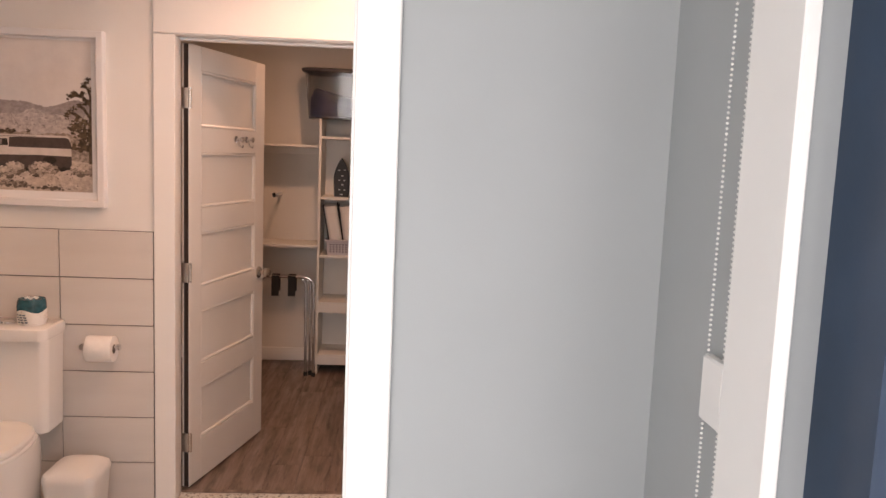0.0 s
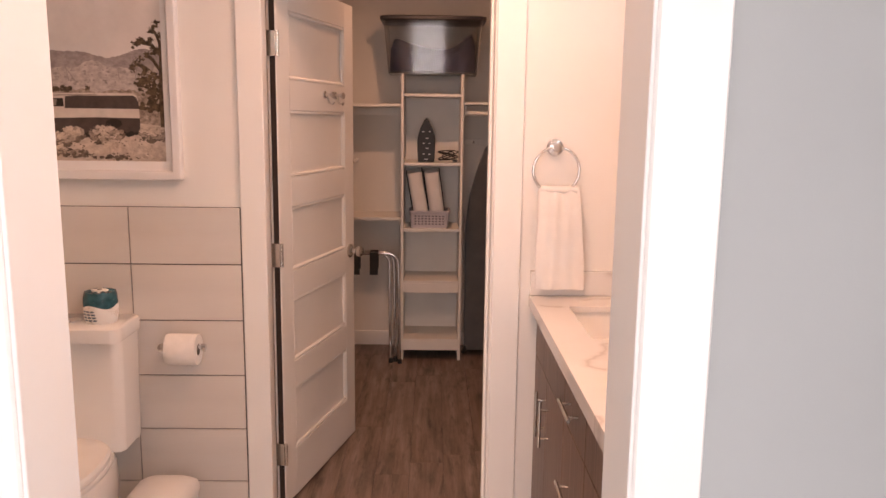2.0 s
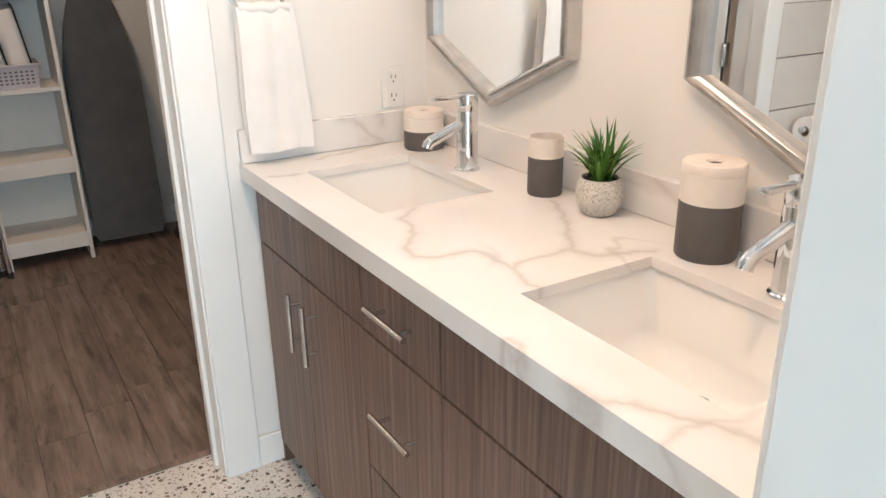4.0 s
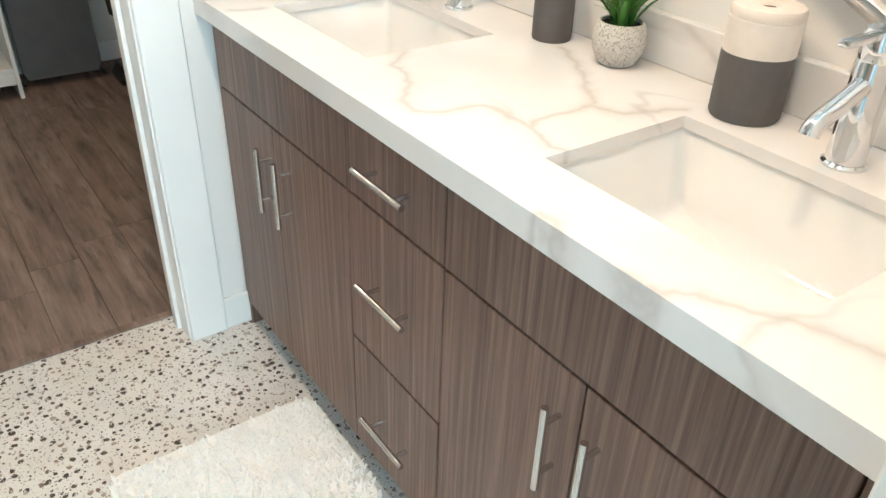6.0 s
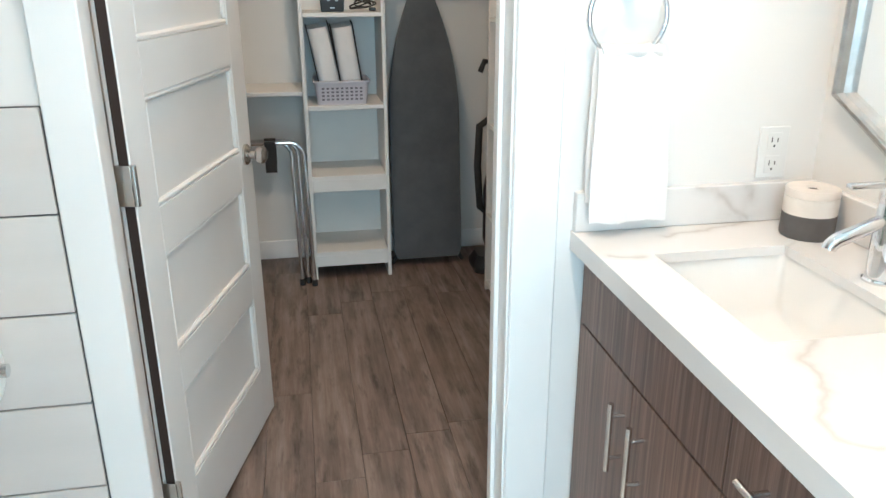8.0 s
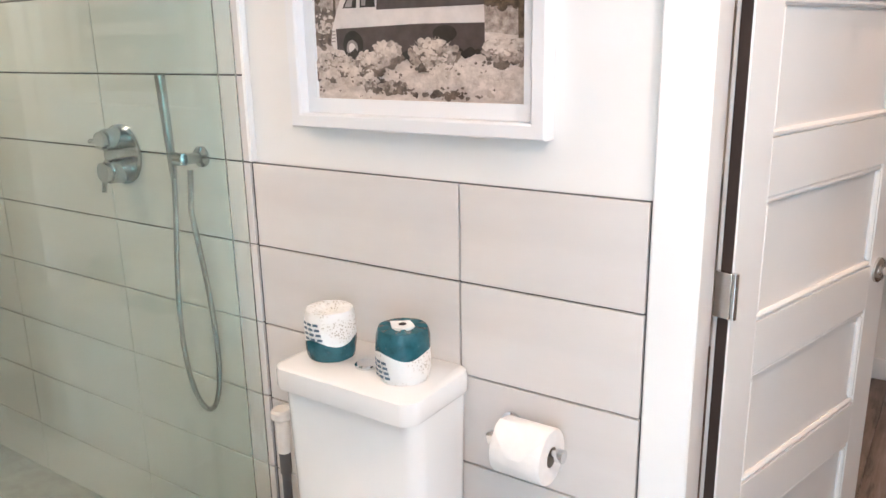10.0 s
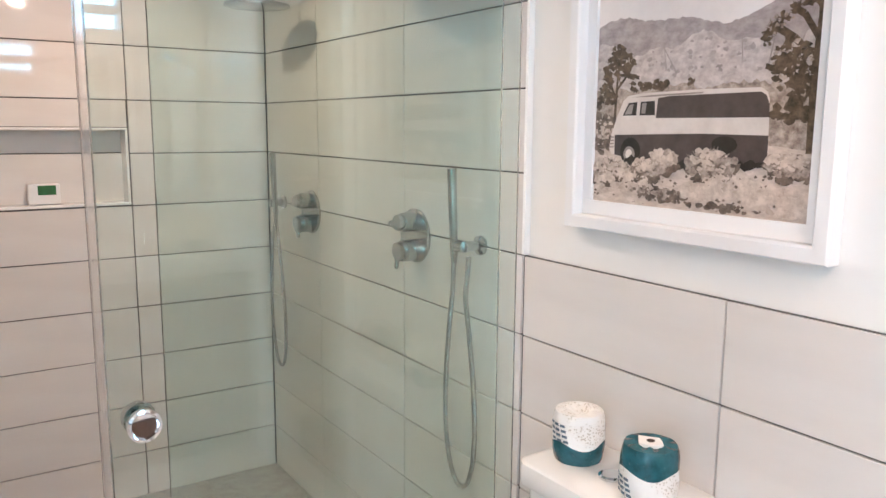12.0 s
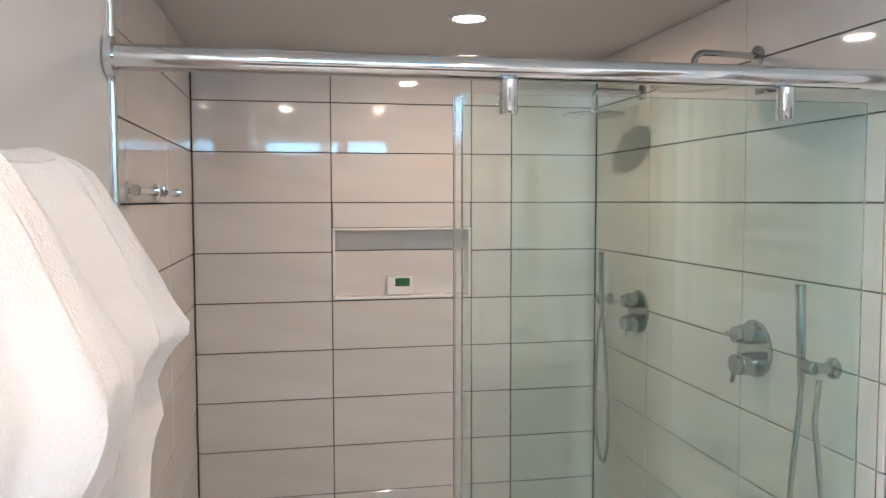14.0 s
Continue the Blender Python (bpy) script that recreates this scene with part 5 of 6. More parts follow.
for glint in ([(0.165, 0.300), (0.190, 0.332), (0.212, 0.334), (0.205, 0.302)], [(0.255, 0.303), (0.258, 0.336), (0.282, 0.337), (0.276, 0.303)]):
    flat_shapes("van_window_glint", [glint], "shade")
flat_shapes("van_lower_band", [[(0.118, 0.165), (0.115, 0.232), (0.55, 0.240), (0.831, 0.237), (0.832, 0.150), (0.30, 0.145)]], "dark")
flat_shapes("van_grille", [[(0.088, 0.188 + 0.011 * k), (0.090, 0.193 + 0.011 * k), (0.112, 0.194 + 0.011 * k), (0.112, 0.189 + 0.011 * k)] for k in range(4)], "shade")
flat_shapes("van_front_arch", [blot(0.205, 0.178, 0.054, 0.046, 24, 0.02)], "black")
flat_shapes("van_rear_arch", [blot(0.655, 0.208, 0.055, 0.026, 24, 0.03)], "black")
flat_shapes("van_tyre_rim", [blot(0.200, 0.168, 0.030, 0.027, 24, 0.03)], "shade")
flat_shapes("van_hub", [blot(0.199, 0.168, 0.018, 0.017, 20, 0.03)], "light")
flat_shapes("van_shadow", spray(0.50, 0.150, 0.34, 0.010, 60, 0.020), "black")
mounds = ((0.60, 0.145, 0.115, 0.048), (0.38, 0.150, 0.07, 0.030), (0.92, 0.150, 0.10, 0.030), (0.10, 0.110, 0.12, 0.040), (0.30, 0.120, 0.08, 0.028))
flat_shapes("scrub_shade", [q for cu, cv, ru, rv in mounds for q in spray(cu, cv - 0.012, ru, rv, 46, 0.020)] + spray(0.38, 0.045, 0.12, 0.022, 60, 0.015) + spray(0.62, 0.02, 0.2, 0.012, 30, 0.014), "bush_dark")
flat_shapes("scrub_mid", [q for cu, cv, ru, rv in mounds for q in spray(cu, cv + 0.006, ru * 0.95, rv * 0.9, 44, 0.016) + tufts(cu, cv, ru, rv, 60, 0.018)] + spray(0.36, 0.05, 0.14, 0.022, 30, 0.011), "scrub")
flat_shapes("pale_scrub", [q for cu, cv, ru, rv in mounds for q in spray(cu - 0.012, cv + 0.016, ru * 0.8, rv * 0.7, 40, 0.011)] + [q for cu, cv, ru, rv in ((0.17, 0.075, 0.15, 0.04), (0.70, 0.085, 0.12, 0.032), (0.90, 0.05, 0.13, 0.045), (0.55, 0.06, 0.08, 0.02)) for q in spray(cu, cv, ru, rv, 60, 0.018) + tufts(cu, cv, ru, rv, 50, 0.014)], "bush_light")
flat_shapes("sand_flecks", spray(0.5, 0.05, 0.55, 0.05, 60, 0.006) + spray(0.5, 0.11, 0.55, 0.03, 40, 0.006), "bush_dark")


# ---- closet ----
def shelf_tower():
    ob = thing("shelf_tower", (-0.245, 6.015, 0), "tall narrow white melamine shelf tower against the closet wall", "shelf")
    for s in (-1, 1):
        part("side_panel", box(min(s * 0.176, s * 0.194), max(s * 0.176, s * 0.194), -0.175, 0.16, 0, 1.825, 0.0015), M["melamine"], ob, smooth=False)
    for z, h in ((1.685, 0.018), (1.262, 0.018), (0.845, 0.020)):
        part("shelf", box(-0.1755, 0.1755, -0.172, 0.148, z, z + h, 0.001), M["melamine"], ob, smooth=False)
    for z0, z1 in ((0.451, 0.528), (0.068, 0.142)):
        part("shelf", boxes((-0.1755, 0.1755, -0.172, 0.148, z1 - 0.018, z1), (-0.1755, 0.1755, -0.174, -0.156, z0, z1 - 0.0183), bevel=0.001), M["melamine"], ob, smooth=False)
    part("back_panel", box(-0.1755, 0.1755, 0.1485, 0.156, 0.05, 1.80), M["melamine"], ob, smooth=False)
    return ob


shelf_tower()


def wall_shelf(x0, x1, z, y0=5.88):
    ob = thing("wall_shelf", (x0, 6.2, z), "white melamine shelf fixed across the closet wall", "shelf", "closet wall shelves")
    part("board", box(0, x1 - x0, y0 - 6.2, -0.001, 0, 0.018, 0.001), M["melamine"], ob, smooth=False)
    part("cleat", box(0, x1 - x0, -0.02, -0.0012, -0.05, -0.0005, 0.001), M["melamine"], ob, smooth=False)


wall_shelf(-1.549, -0.442, 1.622)
wall_shelf(-1.549, -0.442, 0.912)
wall_shelf(-0.048, 0.739, 1.640)
rod = thing("closet_rod", (-0.048, 5.92, 1.588), "white round hanging rod under the closet shelf", "closet rod")
part("rod", (lambda b: (b.transform(pose(0, 0, 0, 0, 90, 0)), b)[1])(lathe([(0, 0), (0.014, 0), (0.014, 0.787), (0, 0.787)], 20)), M["white_plastic"], rod)
for x in (0.01, 0.75):
    part("bracket", box(x - 0.006, x + 0.006, -0.02, 0.02, -0.02, 0.051, 0.003), M["white_plastic"], rod)
peg = thing("hanging_peg", (-0.745, 6.2, 1.275), "white closet peg with a black tip on the wall", "peg")
part("shaft", tube([(0, -0.001, 0), (0, -0.34, 0.0)], 0.011, 14), M["white_plastic"], peg)
part("tip", tube([(0, -0.341, 0), (0, -0.365, 0.012)], 0.013, 14), M["black_plastic"], peg, "black rubber tip")
rack = thing("wall_rail", (0.15, 6.2, 1.405), "slim white hook rail on the closet wall", "rail")
part("rail", box(-0.20, 0.20, -0.018, -0.001, -0.018, 0.018, 0.003), M["melamine"], rack)
for k in range(3):
    part("hook", tube([(-0.12 + 0.12 * k, -0.019, 0.005), (-0.12 + 0.12 * k, -0.035, -0.01), (-0.12 + 0.12 * k, -0.045, 0.004)], 0.004, 8), M["nickel"], rack)

tub = thing("storage_tub", (-0.245, 6.01, 1.826), "clear plastic storage tub with dark lid holding blue bedding", "storage box")


def tub_ring(w, d, z, r=0.03):
    return [(x, y, z) for x, y in rounded(w, d, r, 5)]


part("tub", loft([tub_ring(0.545, 0.27, 0.003), tub_ring(0.55, 0.275, 0), tub_ring(0.605, 0.32, 0.318), tub_ring(0.598, 0.313, 0.318), tub_ring(0.542, 0.268, 0.008)]), M["tub_plastic"], tub)
part("lid", loft([tub_ring(0.635, 0.345, 0.316), tub_ring(0.65, 0.355, 0.322), tub_ring(0.65, 0.355, 0.338), tub_ring(0.60, 0.32, 0.345)]), M["dark_lid"], tub, "dark plastic lid")
bm = bmesh.new()
n = 24
top, bot = [], []
for i in range(n + 1):
    row = []
    for j in range(9):
        u, v = i / n, j / 8
        h = 0.17 + 0.05 * math.sin(u * 6.0 + 1.2) * 0.6 + 0.07 * max(0, u - 0.7) / 0.3 + 0.012 * math.sin(9 * v + 11 * u)
        e = min(1, 6 * min(v, 1 - v, u, 1 - u) + 0.72)
        row.append(bm.verts.new((-0.262 + 0.524 * u, -0.125 + 0.25 * v, h * e)))
    top.append(row)
for a, b in zip(top, top[1:]):
    for j in range(8):
        bm.faces.new((a[j], a[j + 1], b[j + 1], b[j]))
ret = bmesh.ops.extrude_face_region(bm, geom=bm.faces[:])
for v in [g for g in ret["geom"] if isinstance(g, bmesh.types.BMVert)]:
    v.co.z = 0.014
bedding = thing("folded_bedding", (-0.245, 6.01, 1.826), "dark blue folded bedding inside the storage tub", "bedding")
part("cloth", bm, M["blue_cloth"], bedding)


def iron():
    ob = thing("clothes_iron", (-0.282, 5.955, 1.2802), "black steam iron with bright vents standing on its heel", "iron")

    def bullet(w, h, y, z0=0.0):
        """Flat heel, sides nearly straight, closing to a point at the top."""
        side = [(w * (0.90 + 0.10 * math.sin(math.pi * min(1, q * 1.25))) * (1 if q < 0.5 else math.cos((q - 0.5) * math.pi) ** 0.75 if q < 0.999 else 0.02), z0 + h * q) for q in [k / 16 for k in range(17)]]
        return [(x, y, z) for x, z in side] + [(-x, y, z) for x, z in reversed(side)]
    part("soleplate", loft([bullet(0.053, 0.272, -0.040), bullet(0.056, 0.276, -0.037), bullet(0.055, 0.274, -0.030)]), M["black_gloss"], ob, "dark glossy soleplate", smooth=False)
    part("body", loft([bullet(0.057, 0.268, -0.0295), bullet(0.056, 0.25, 0.0), bullet(0.045, 0.225, 0.03, 0.005), bullet(0.03, 0.18, 0.045, 0.012)]), M["black_plastic"], ob)
    part("handle", tube([(0, 0.04, 0.02), (0, 0.085, 0.035), (0, 0.095, 0.10), (0, 0.085, 0.165), (0, 0.04, 0.19)], 0.014, 12), M["black_plastic"], ob)
    part("heel", box(-0.050, 0.050, -0.028, 0.06, 0.0, 0.018, 0.006, 2), M["black_plastic"], ob)
    for x, z, w in ((-0.02, 0.19, 0.016), (0.022, 0.192, 0.014), (0.004, 0.150, 0.018), (-0.016, 0.118, 0.013), (0.020, 0.118, 0.012), (0.005, 0.086, 0.018), (-0.016, 0.052, 0.014), (0.020, 0.050, 0.014), (0.0, 0.018, 0.022)):
        part("steam_slot", box(x - w / 2, x + w / 2, -0.0415, -0.0402, z - 0.003, z + 0.003, 0.0005), M["vent_steel"], ob, "bright steam vent")
    return ob


iron()
cord = thing("power_cord", (-0.145, 5.945, 1.2802), "coiled black power cord of the iron on the shelf", "cable")
pts = []
for i in range(90):
    a = i * 0.42
    pts.append((0.052 * math.cos(a) * (1 + 0.3 * math.sin(a * 0.31)), 0.035 * math.sin(a * 1.07), 0.034 + 0.028 * math.sin(a * 0.53) + 0.0003 * i * (1 if i < 45 else 0.6)))
part("cord", tube(pts, 0.0035, 8), M["black_plastic"], cord)
part("plug", box(0.03, 0.062, -0.03, -0.012, 0.002, 0.018, 0.004), M["black_plastic"], cord)

basket = thing("basket", (-0.258, 5.965, 0.8652), "pale lilac plastic basket on the shelf tower", "basket")
part("shell", loft([tub_ring(0.225, 0.185, 0.002, 0.02), tub_ring(0.23, 0.19, 0, 0.02), tub_ring(0.255, 0.215, 0.108, 0.022), tub_ring(0.249, 0.209, 0.108, 0.022), tub_ring(0.222, 0.182, 0.006, 0.02)]), M["lilac_plastic"], basket)
part("rim", loft([tub_ring(0.256, 0.216, 0.100, 0.022), tub_ring(0.268, 0.228, 0.102, 0.024), tub_ring(0.268, 0.228, 0.110, 0.024), tub_ring(0.250, 0.210, 0.112, 0.022), tub_ring(0.250, 0.210, 0.101, 0.022)], cap=False), M["lilac_plastic"], basket)
# raised dark boxes for the slots; their shade is in the colour
slots = bmesh.new()
for r in range(4):
    for k in range(9):
        z, x = 0.026 + 0.017 * r, -0.088 + 0.022 * k
        y = -0.0955 - 0.012 * z / 0.108
        add_box(slots, x - 0.006, x + 0.006, y - 0.0022, y + 0.001, z - 0.004, z + 0.004)
part("slots", slots, plain("shadowed_slot", (0.16, 0.15, 0.18), 0.8), basket, "rows of small slots", smooth=False)
for x, lean in ((-0.296, -10), (-0.198, -8)):
    ob = thing("rolled_mat", (x, 5.98, 0.872), "rolled white mat with black edges standing in the basket", "rolled mat", "rolled mats in the basket")
    ob.matrix_world = pose(x, 5.975, 0.874, 5, lean, 0)
    part("roll", loft([[(px, py, z) for px, py in rounded(0.094, 0.15, 0.035, 6)] for z in (0.0, 0.01, 0.34, 0.352)]), M["towel"], ob)
    for s in (-1, 1):
        part("edge_band", box(min(s * 0.0475, s * 0.052), max(s * 0.0475, s * 0.052), -0.072, 0.05, 0.0, 0.362, 0.001), M["strap"], ob, "black edge")

board = new("ironing_board")
tagged(board, "dark grey covered ironing board leaning on the closet wall", "ironing board")
board.matrix_world = pose(0.155, 5.965, 0.035, -6.5, 0, 0)
out = []
H = 1.31
for k in range(33):
    u = k / 32
    z = H * u
    w = 0.178 if u < 0.55 else 0.178 * (1 - ((u - 0.55) / 0.45) ** 2.1 * 0.66)
    out.append((w * min(1, 0.9 + 4 * u), z))
cap_pts = [(out[-1][0] * math.cos(radians(a)), H + 0.05 * math.sin(radians(a))) for a in (15, 35, 55, 75, 90)]
half = out + cap_pts
ring2 = half + [(-x, z) for x, z in half[::-1]]
part("cover", loft([[(x * s, y, z * s2 + 0.005) for x, z in ring2] for s, s2, y in ((0.97, 0.997, -0.024), (1.0, 1.0, -0.016), (1.0, 1.0, 0.004), (0.97, 0.997, 0.012))]), M["board_cloth"], board)
for s in (-1, 1):
    part("foot", tube([(s * 0.10, 0.02, 0.10), (s * 0.165, 0.025, 0.01), (s * 0.185, 0.0, -0.018)], 0.010, 10), M["rubber"], board, "dark rubber foot")
part("leg_frame", tube([(-0.10, 0.022, 0.10), (-0.06, 0.022, 1.0), (0.06, 0.022, 1.0), (0.10, 0.022, 0.10)], 0.009, 10), M["nickel"], board, "metal leg frame")

lug = thing("luggage_rack", (-0.605, 5.80, 0), "folded chrome luggage rack with black webbing straps", "luggage rack")
for dy, dx in ((0.0, 0.0), (0.045, -0.03), (0.022, -0.058)):
    pth = [(-0.22 + dx, dy, 0.012), (-0.22 + dx, dy, 0.62)] + arc((-0.17 + dx, dy, 0.66), 0.05, 180, 90, 5) + arc((0.085 + dx, dy, 0.64), 0.07, 90, 0, 8) + [(0.16 + dx, dy - 0.02, 0.30), (0.165 + dx, dy - 0.03, 0.012)]
    part("tube_frame", tube(pth, 0.0105, 14), M["chrome"], lug)
    for x in (-0.22 + dx, 0.165 + dx):
        part("foot_cap", lathe([(0, 0), (0.014, 0), (0.014, 0.03), (0, 0.03)], 16, at=(x, dy - (0.03 if x > 0 else 0), 0)), M["rubber"], lug, "black rubber cap")
for x in (-0.115, 0.0):
    part("strap", loft([[(x + a * 0.026, y + b * 0.002, z) for a, b in ((-1, -1), (1, -1), (1, 1), (-1, 1))] for y, z in ((0.06, 0.60), (0.062, 0.715), (0.03, 0.727), (-0.015, 0.715), (-0.017, 0.575))]), M["strap"], lug, "black webbing strap", smooth=False)


def side_shelving():
    ob = thing("side_shelving", (0.37, 4.60, 0), "open white melamine shelving along the closet side wall", "shelf")
    for y in (-0.72, 0.13, 0.962):
        part("upright", box(0, 0.335, y, y + 0.018, 0, 2.05, 0.001), M["melamine"], ob, smooth=False)
    for z in (0.03, 0.37, 0.79, 1.25, 1.66, 2.03):
        for y0, y1 in ((-0.7015, 0.1295), (0.1485, 0.9615)):
            part("shelf", box(0.002, 0.335, y0, y1, z, z + 0.02, 0.001), M["melamine"], ob, smooth=False)
    part("plinth", box(0.02, 0.035, -0.7015, 0.9615, 0, 0.0295), M["melamine"], ob, smooth=False)


side_shelving()
vac = thing("vacuum_cleaner", (0.50, 5.86, 0), "black upright vacuum cleaner standing on the closet floor", "vacuum cleaner")
part("head", loft([[(x, y, z) for x, y in rounded(w, d, 0.04, 5)] for w, d, z in ((0.26, 0.2, 0.0), (0.27, 0.21, 0.03), (0.22, 0.16, 0.085))]), M["black_plastic"], vac)
part("body", lathe([(0, 0.0855), (0.055, 0.09), (0.075, 0.16), (0.075, 0.42), (0.06, 0.50), (0.03, 0.55), (0, 0.555)], 28), M["black_plastic"], vac)
part("dust_cup", lathe([(0, 0.56), (0.04, 0.56), (0.05, 0.62), (0.045, 0.70), (0.03, 0.72), (0, 0.72)], 24), M["board_cloth"], vac, "grey dust cup")
part("handle", tube([(0, 0.02, 0.715), (0.01, 0.03, 0.95), (-0.02, 0.02, 1.04), (-0.08, 0.0, 1.05), (-0.10, 0.0, 1.0)], 0.014, 12), M["black_plastic"], vac)
part("hose", tube([(0.07, 0, 0.2), (-0.10, -0.03, 0.34), (-0.115, -0.03, 0.55), (-0.10, 0.0, 0.74), (0.0, 0.02, 0.80)], 0.018, 12), M["rubber"], vac)


# ---- shower ----
def glass_panel(name, x, y0, y1, z0, z1, label):
    ob = thing(name, (x, y0, z0), label, "shower glass")
    part("pane", box(-0.005, 0.005, 0, y1 - y0, 0, z1 - z0, 0.0008), M["shower_glass"], ob, smooth=False).visible_shadow = False
    return ob


fixed = glass_panel("shower_screen", -1.93, 2.838, 3.708, 0.014, 1.895, "fixed pale green glass shower screen")
part("floor_channel", box(-0.009, 0.009, 0.0, 0.876, -0.002, 0.012), M["chrome"], fixed, "thin chrome channel", smooth=False)
slide = glass_panel("sliding_shower_door", -1.875, 2.722, 3.61, 0.02, 1.858, "sliding pale green glass shower door hung from the rail")
part("edge_seal", box(-0.009, 0.009, -0.014, 0.003, 0.0, 1.83, 0.002), M["tub_plastic"], slide, "clear plastic edge seal")
for y in (0.093, 0.688):
    part("hanger", lathe([(0, -0.045), (0.017, -0.045), (0.019, -0.042), (0.019, 0.020), (0.013, 0.024), (0, 0.024)], 28, at=(0.008, y, 1.842)), M["chrome"], slide, "chrome roller hanger")
bm = bmesh.new()
for s in (-1, 1):
    b2 = lathe([(0, 0.0055), (0.010, 0.0055), (0.010, 0.014), (0.028, 0.016), (0.031, 0.020), (0.031, 0.032), (0.026, 0.034), (0.022, 0.028), (0, 0.026)], 36)
    b2.transform(pose(0, 0.057, 0.986, 0, 90 * s, 0))
    me = bpy.data.meshes.new("half_knob")
    b2.to_mesh(me)
    b2.free()
    bm.from_mesh(me)
part("pull_knob", bm, M["chrome"], slide, "round chrome pull")
rail = thing("shower_rail", (-1.878, 2.083, 1.906), "thick polished chrome rail across the shower opening", "shower rail")
part("bar", tube([(0, 0.0, 0), (0, 1.628, 0)], 0.0235, 28), M["chrome"], rail)
for y in (0.0, 1.615):
    part("end_rose", tube([(0, y, 0), (0, y + 0.013, 0)], 0.036, 28), M["chrome"], rail)
part("screen_clamp", box(-0.062, -0.02, 1.30, 1.34, -0.03, 0.012, 0.003), M["chrome"], rail)
structure("trim_shower_channel", boxes((-1.905, -1.888, 2.066, 2.086, 0, SHOWER_CEIL), bevel=0.002), M["chrome"], "bright metal edge channel at the shower opening")
structure("trim_tile_edge", boxes((-1.912, -1.902, NORTH - 0.018, NORTH, 1.234, SHOWER_CEIL), bevel=0.001), M["trim"], "white tile edge trim beside the shower glass")


def shower_set(x, m):
    """Valve, hand shower and overhead rose; m mirrors the layout along the wall."""
    yw = NORTH - 0.0155
    v = thing("shower_valve", (x, yw, 1.221), "chrome round shower valve with two levers on tiles", "shower valve", "shower valves")
    bm = lathe([(0, 0), (0.083, 0), (0.083, 0.006), (0.078, 0.010), (0, 0.011)], 40)
    bm.transform(pose(0, 0, 0, 90, 0, 0))
    part("plate", bm, M["shaded_chrome"], v)
    for z, r in ((0.043, 0.030), (-0.043, 0.034)):
        bm = lathe([(0, 0.0115), (r, 0.0115), (r, 0.05), (r * 0.93, 0.055), (r * 0.8, 0.056), (r * 0.8, 0.07), (0, 0.071)], 28)
        bm.transform(pose(0, 0, z, 90, 0, 0))
        add_tube(bm, [(0, -0.062, z), (-0.05 * m * (1 if z > 0 else 0.25), -0.064, z - (0.004 if z > 0 else 0.055))], 0.007, 10)
        part("lever_knob", bm, M["shaded_chrome"], v)
    hx = x + (0.335 if m > 0 else 0.275) * m
    h = thing("hand_shower", (hx, yw, 1.235), "chrome stick hand shower with a hanging metal hose", "hand shower", "hand showers")
    bm = lathe([(0, 0), (0.027, 0), (0.027, 0.008), (0.014, 0.012), (0.014, 0.055), (0, 0.056)], 24)
    bm.transform(pose(0, 0, 0, 90, 0, 0))
    add_tube(bm, [(0, -0.055, 0), (-0.03 * m, -0.058, 0.0)], 0.017, 14)
    part("bracket", bm, M["shaded_chrome"], h)
    part("wand", tube([(-0.045 * m, -0.058, -0.045), (-0.045 * m, -0.060, 0.02), (-0.048 * m, -0.066, 0.205)], lambda u: 0.0095 + 0.0035 * u, 16), M["shaded_chrome"], h)
    pts = [(-0.045 * m, -0.058, -0.046)]
    for i in range(1, 40):
        t = i / 40
        a = math.pi * t
        pts.append((m * (-0.045 + 0.037 * t + 0.34 * (t - 0.5) * math.sin(a)), -0.055 + 0.012 * math.sin(a), -0.05 - 0.64 * math.sin(a) ** 0.8))
    pts.append((-0.008 * m, -0.035, -0.03))
    part("hose", tube(pts, 0.0072, 10), M["hose"], h, "ribbed metal hose")
    r = thing("rain_shower", (x - 0.01 * m, yw, 2.062), "chrome overhead shower arm with a wide round rose", "shower head", "shower heads")
    bm = lathe([(0, 0), (0.029, 0), (0.029, 0.008), (0.012, 0.014), (0, 0.014)], 28)
    bm.transform(pose(0, 0, 0, 90, 0, 0))
    part("escutcheon", bm, M["shaded_chrome"], r)
    part("arm", tube([(0, -0.012, 0), (0, -0.16, 0.004)] + arc((0, -0.17, -0.026), 0.03, 90, 180, 6, "yz") + [(0, -0.20, -0.055)], 0.0095, 14), M["shaded_chrome"], r)
    part("rose", lathe([(0, -0.055), (0.014, -0.055), (0.016, -0.072), (0.10, -0.082), (0.118, -0.086), (0.118, -0.092), (0.11, -0.094), (0, -0.094)], 40, at=(0, -0.20, 0)), M["shaded_chrome"], r)


mat, nt, p = nodes_of("ribbed_metal_hose")
p.inputs["Metallic"].default_value, p.inputs["Roughness"].default_value = 1.0, 0.25
w = nt.nodes.new("ShaderNodeTexWave")
w.bands_direction = "Z"
w.inputs["Scale"].default_value = 80
co = nt.nodes.new("ShaderNodeTexCoord")
nt.links.new(co.outputs["Object"], w.inputs["Vector"])
nt.links.new(ramp(nt, w.outputs["Fac"], [(0, (0.35, 0.36, 0.37)), (1, (0.62, 0.63, 0.65))]), p.inputs["Base Color"])
bump(nt, p, w.outputs["Fac"], 0.6, 0.002)
M["hose"] = mat
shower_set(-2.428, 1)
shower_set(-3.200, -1)

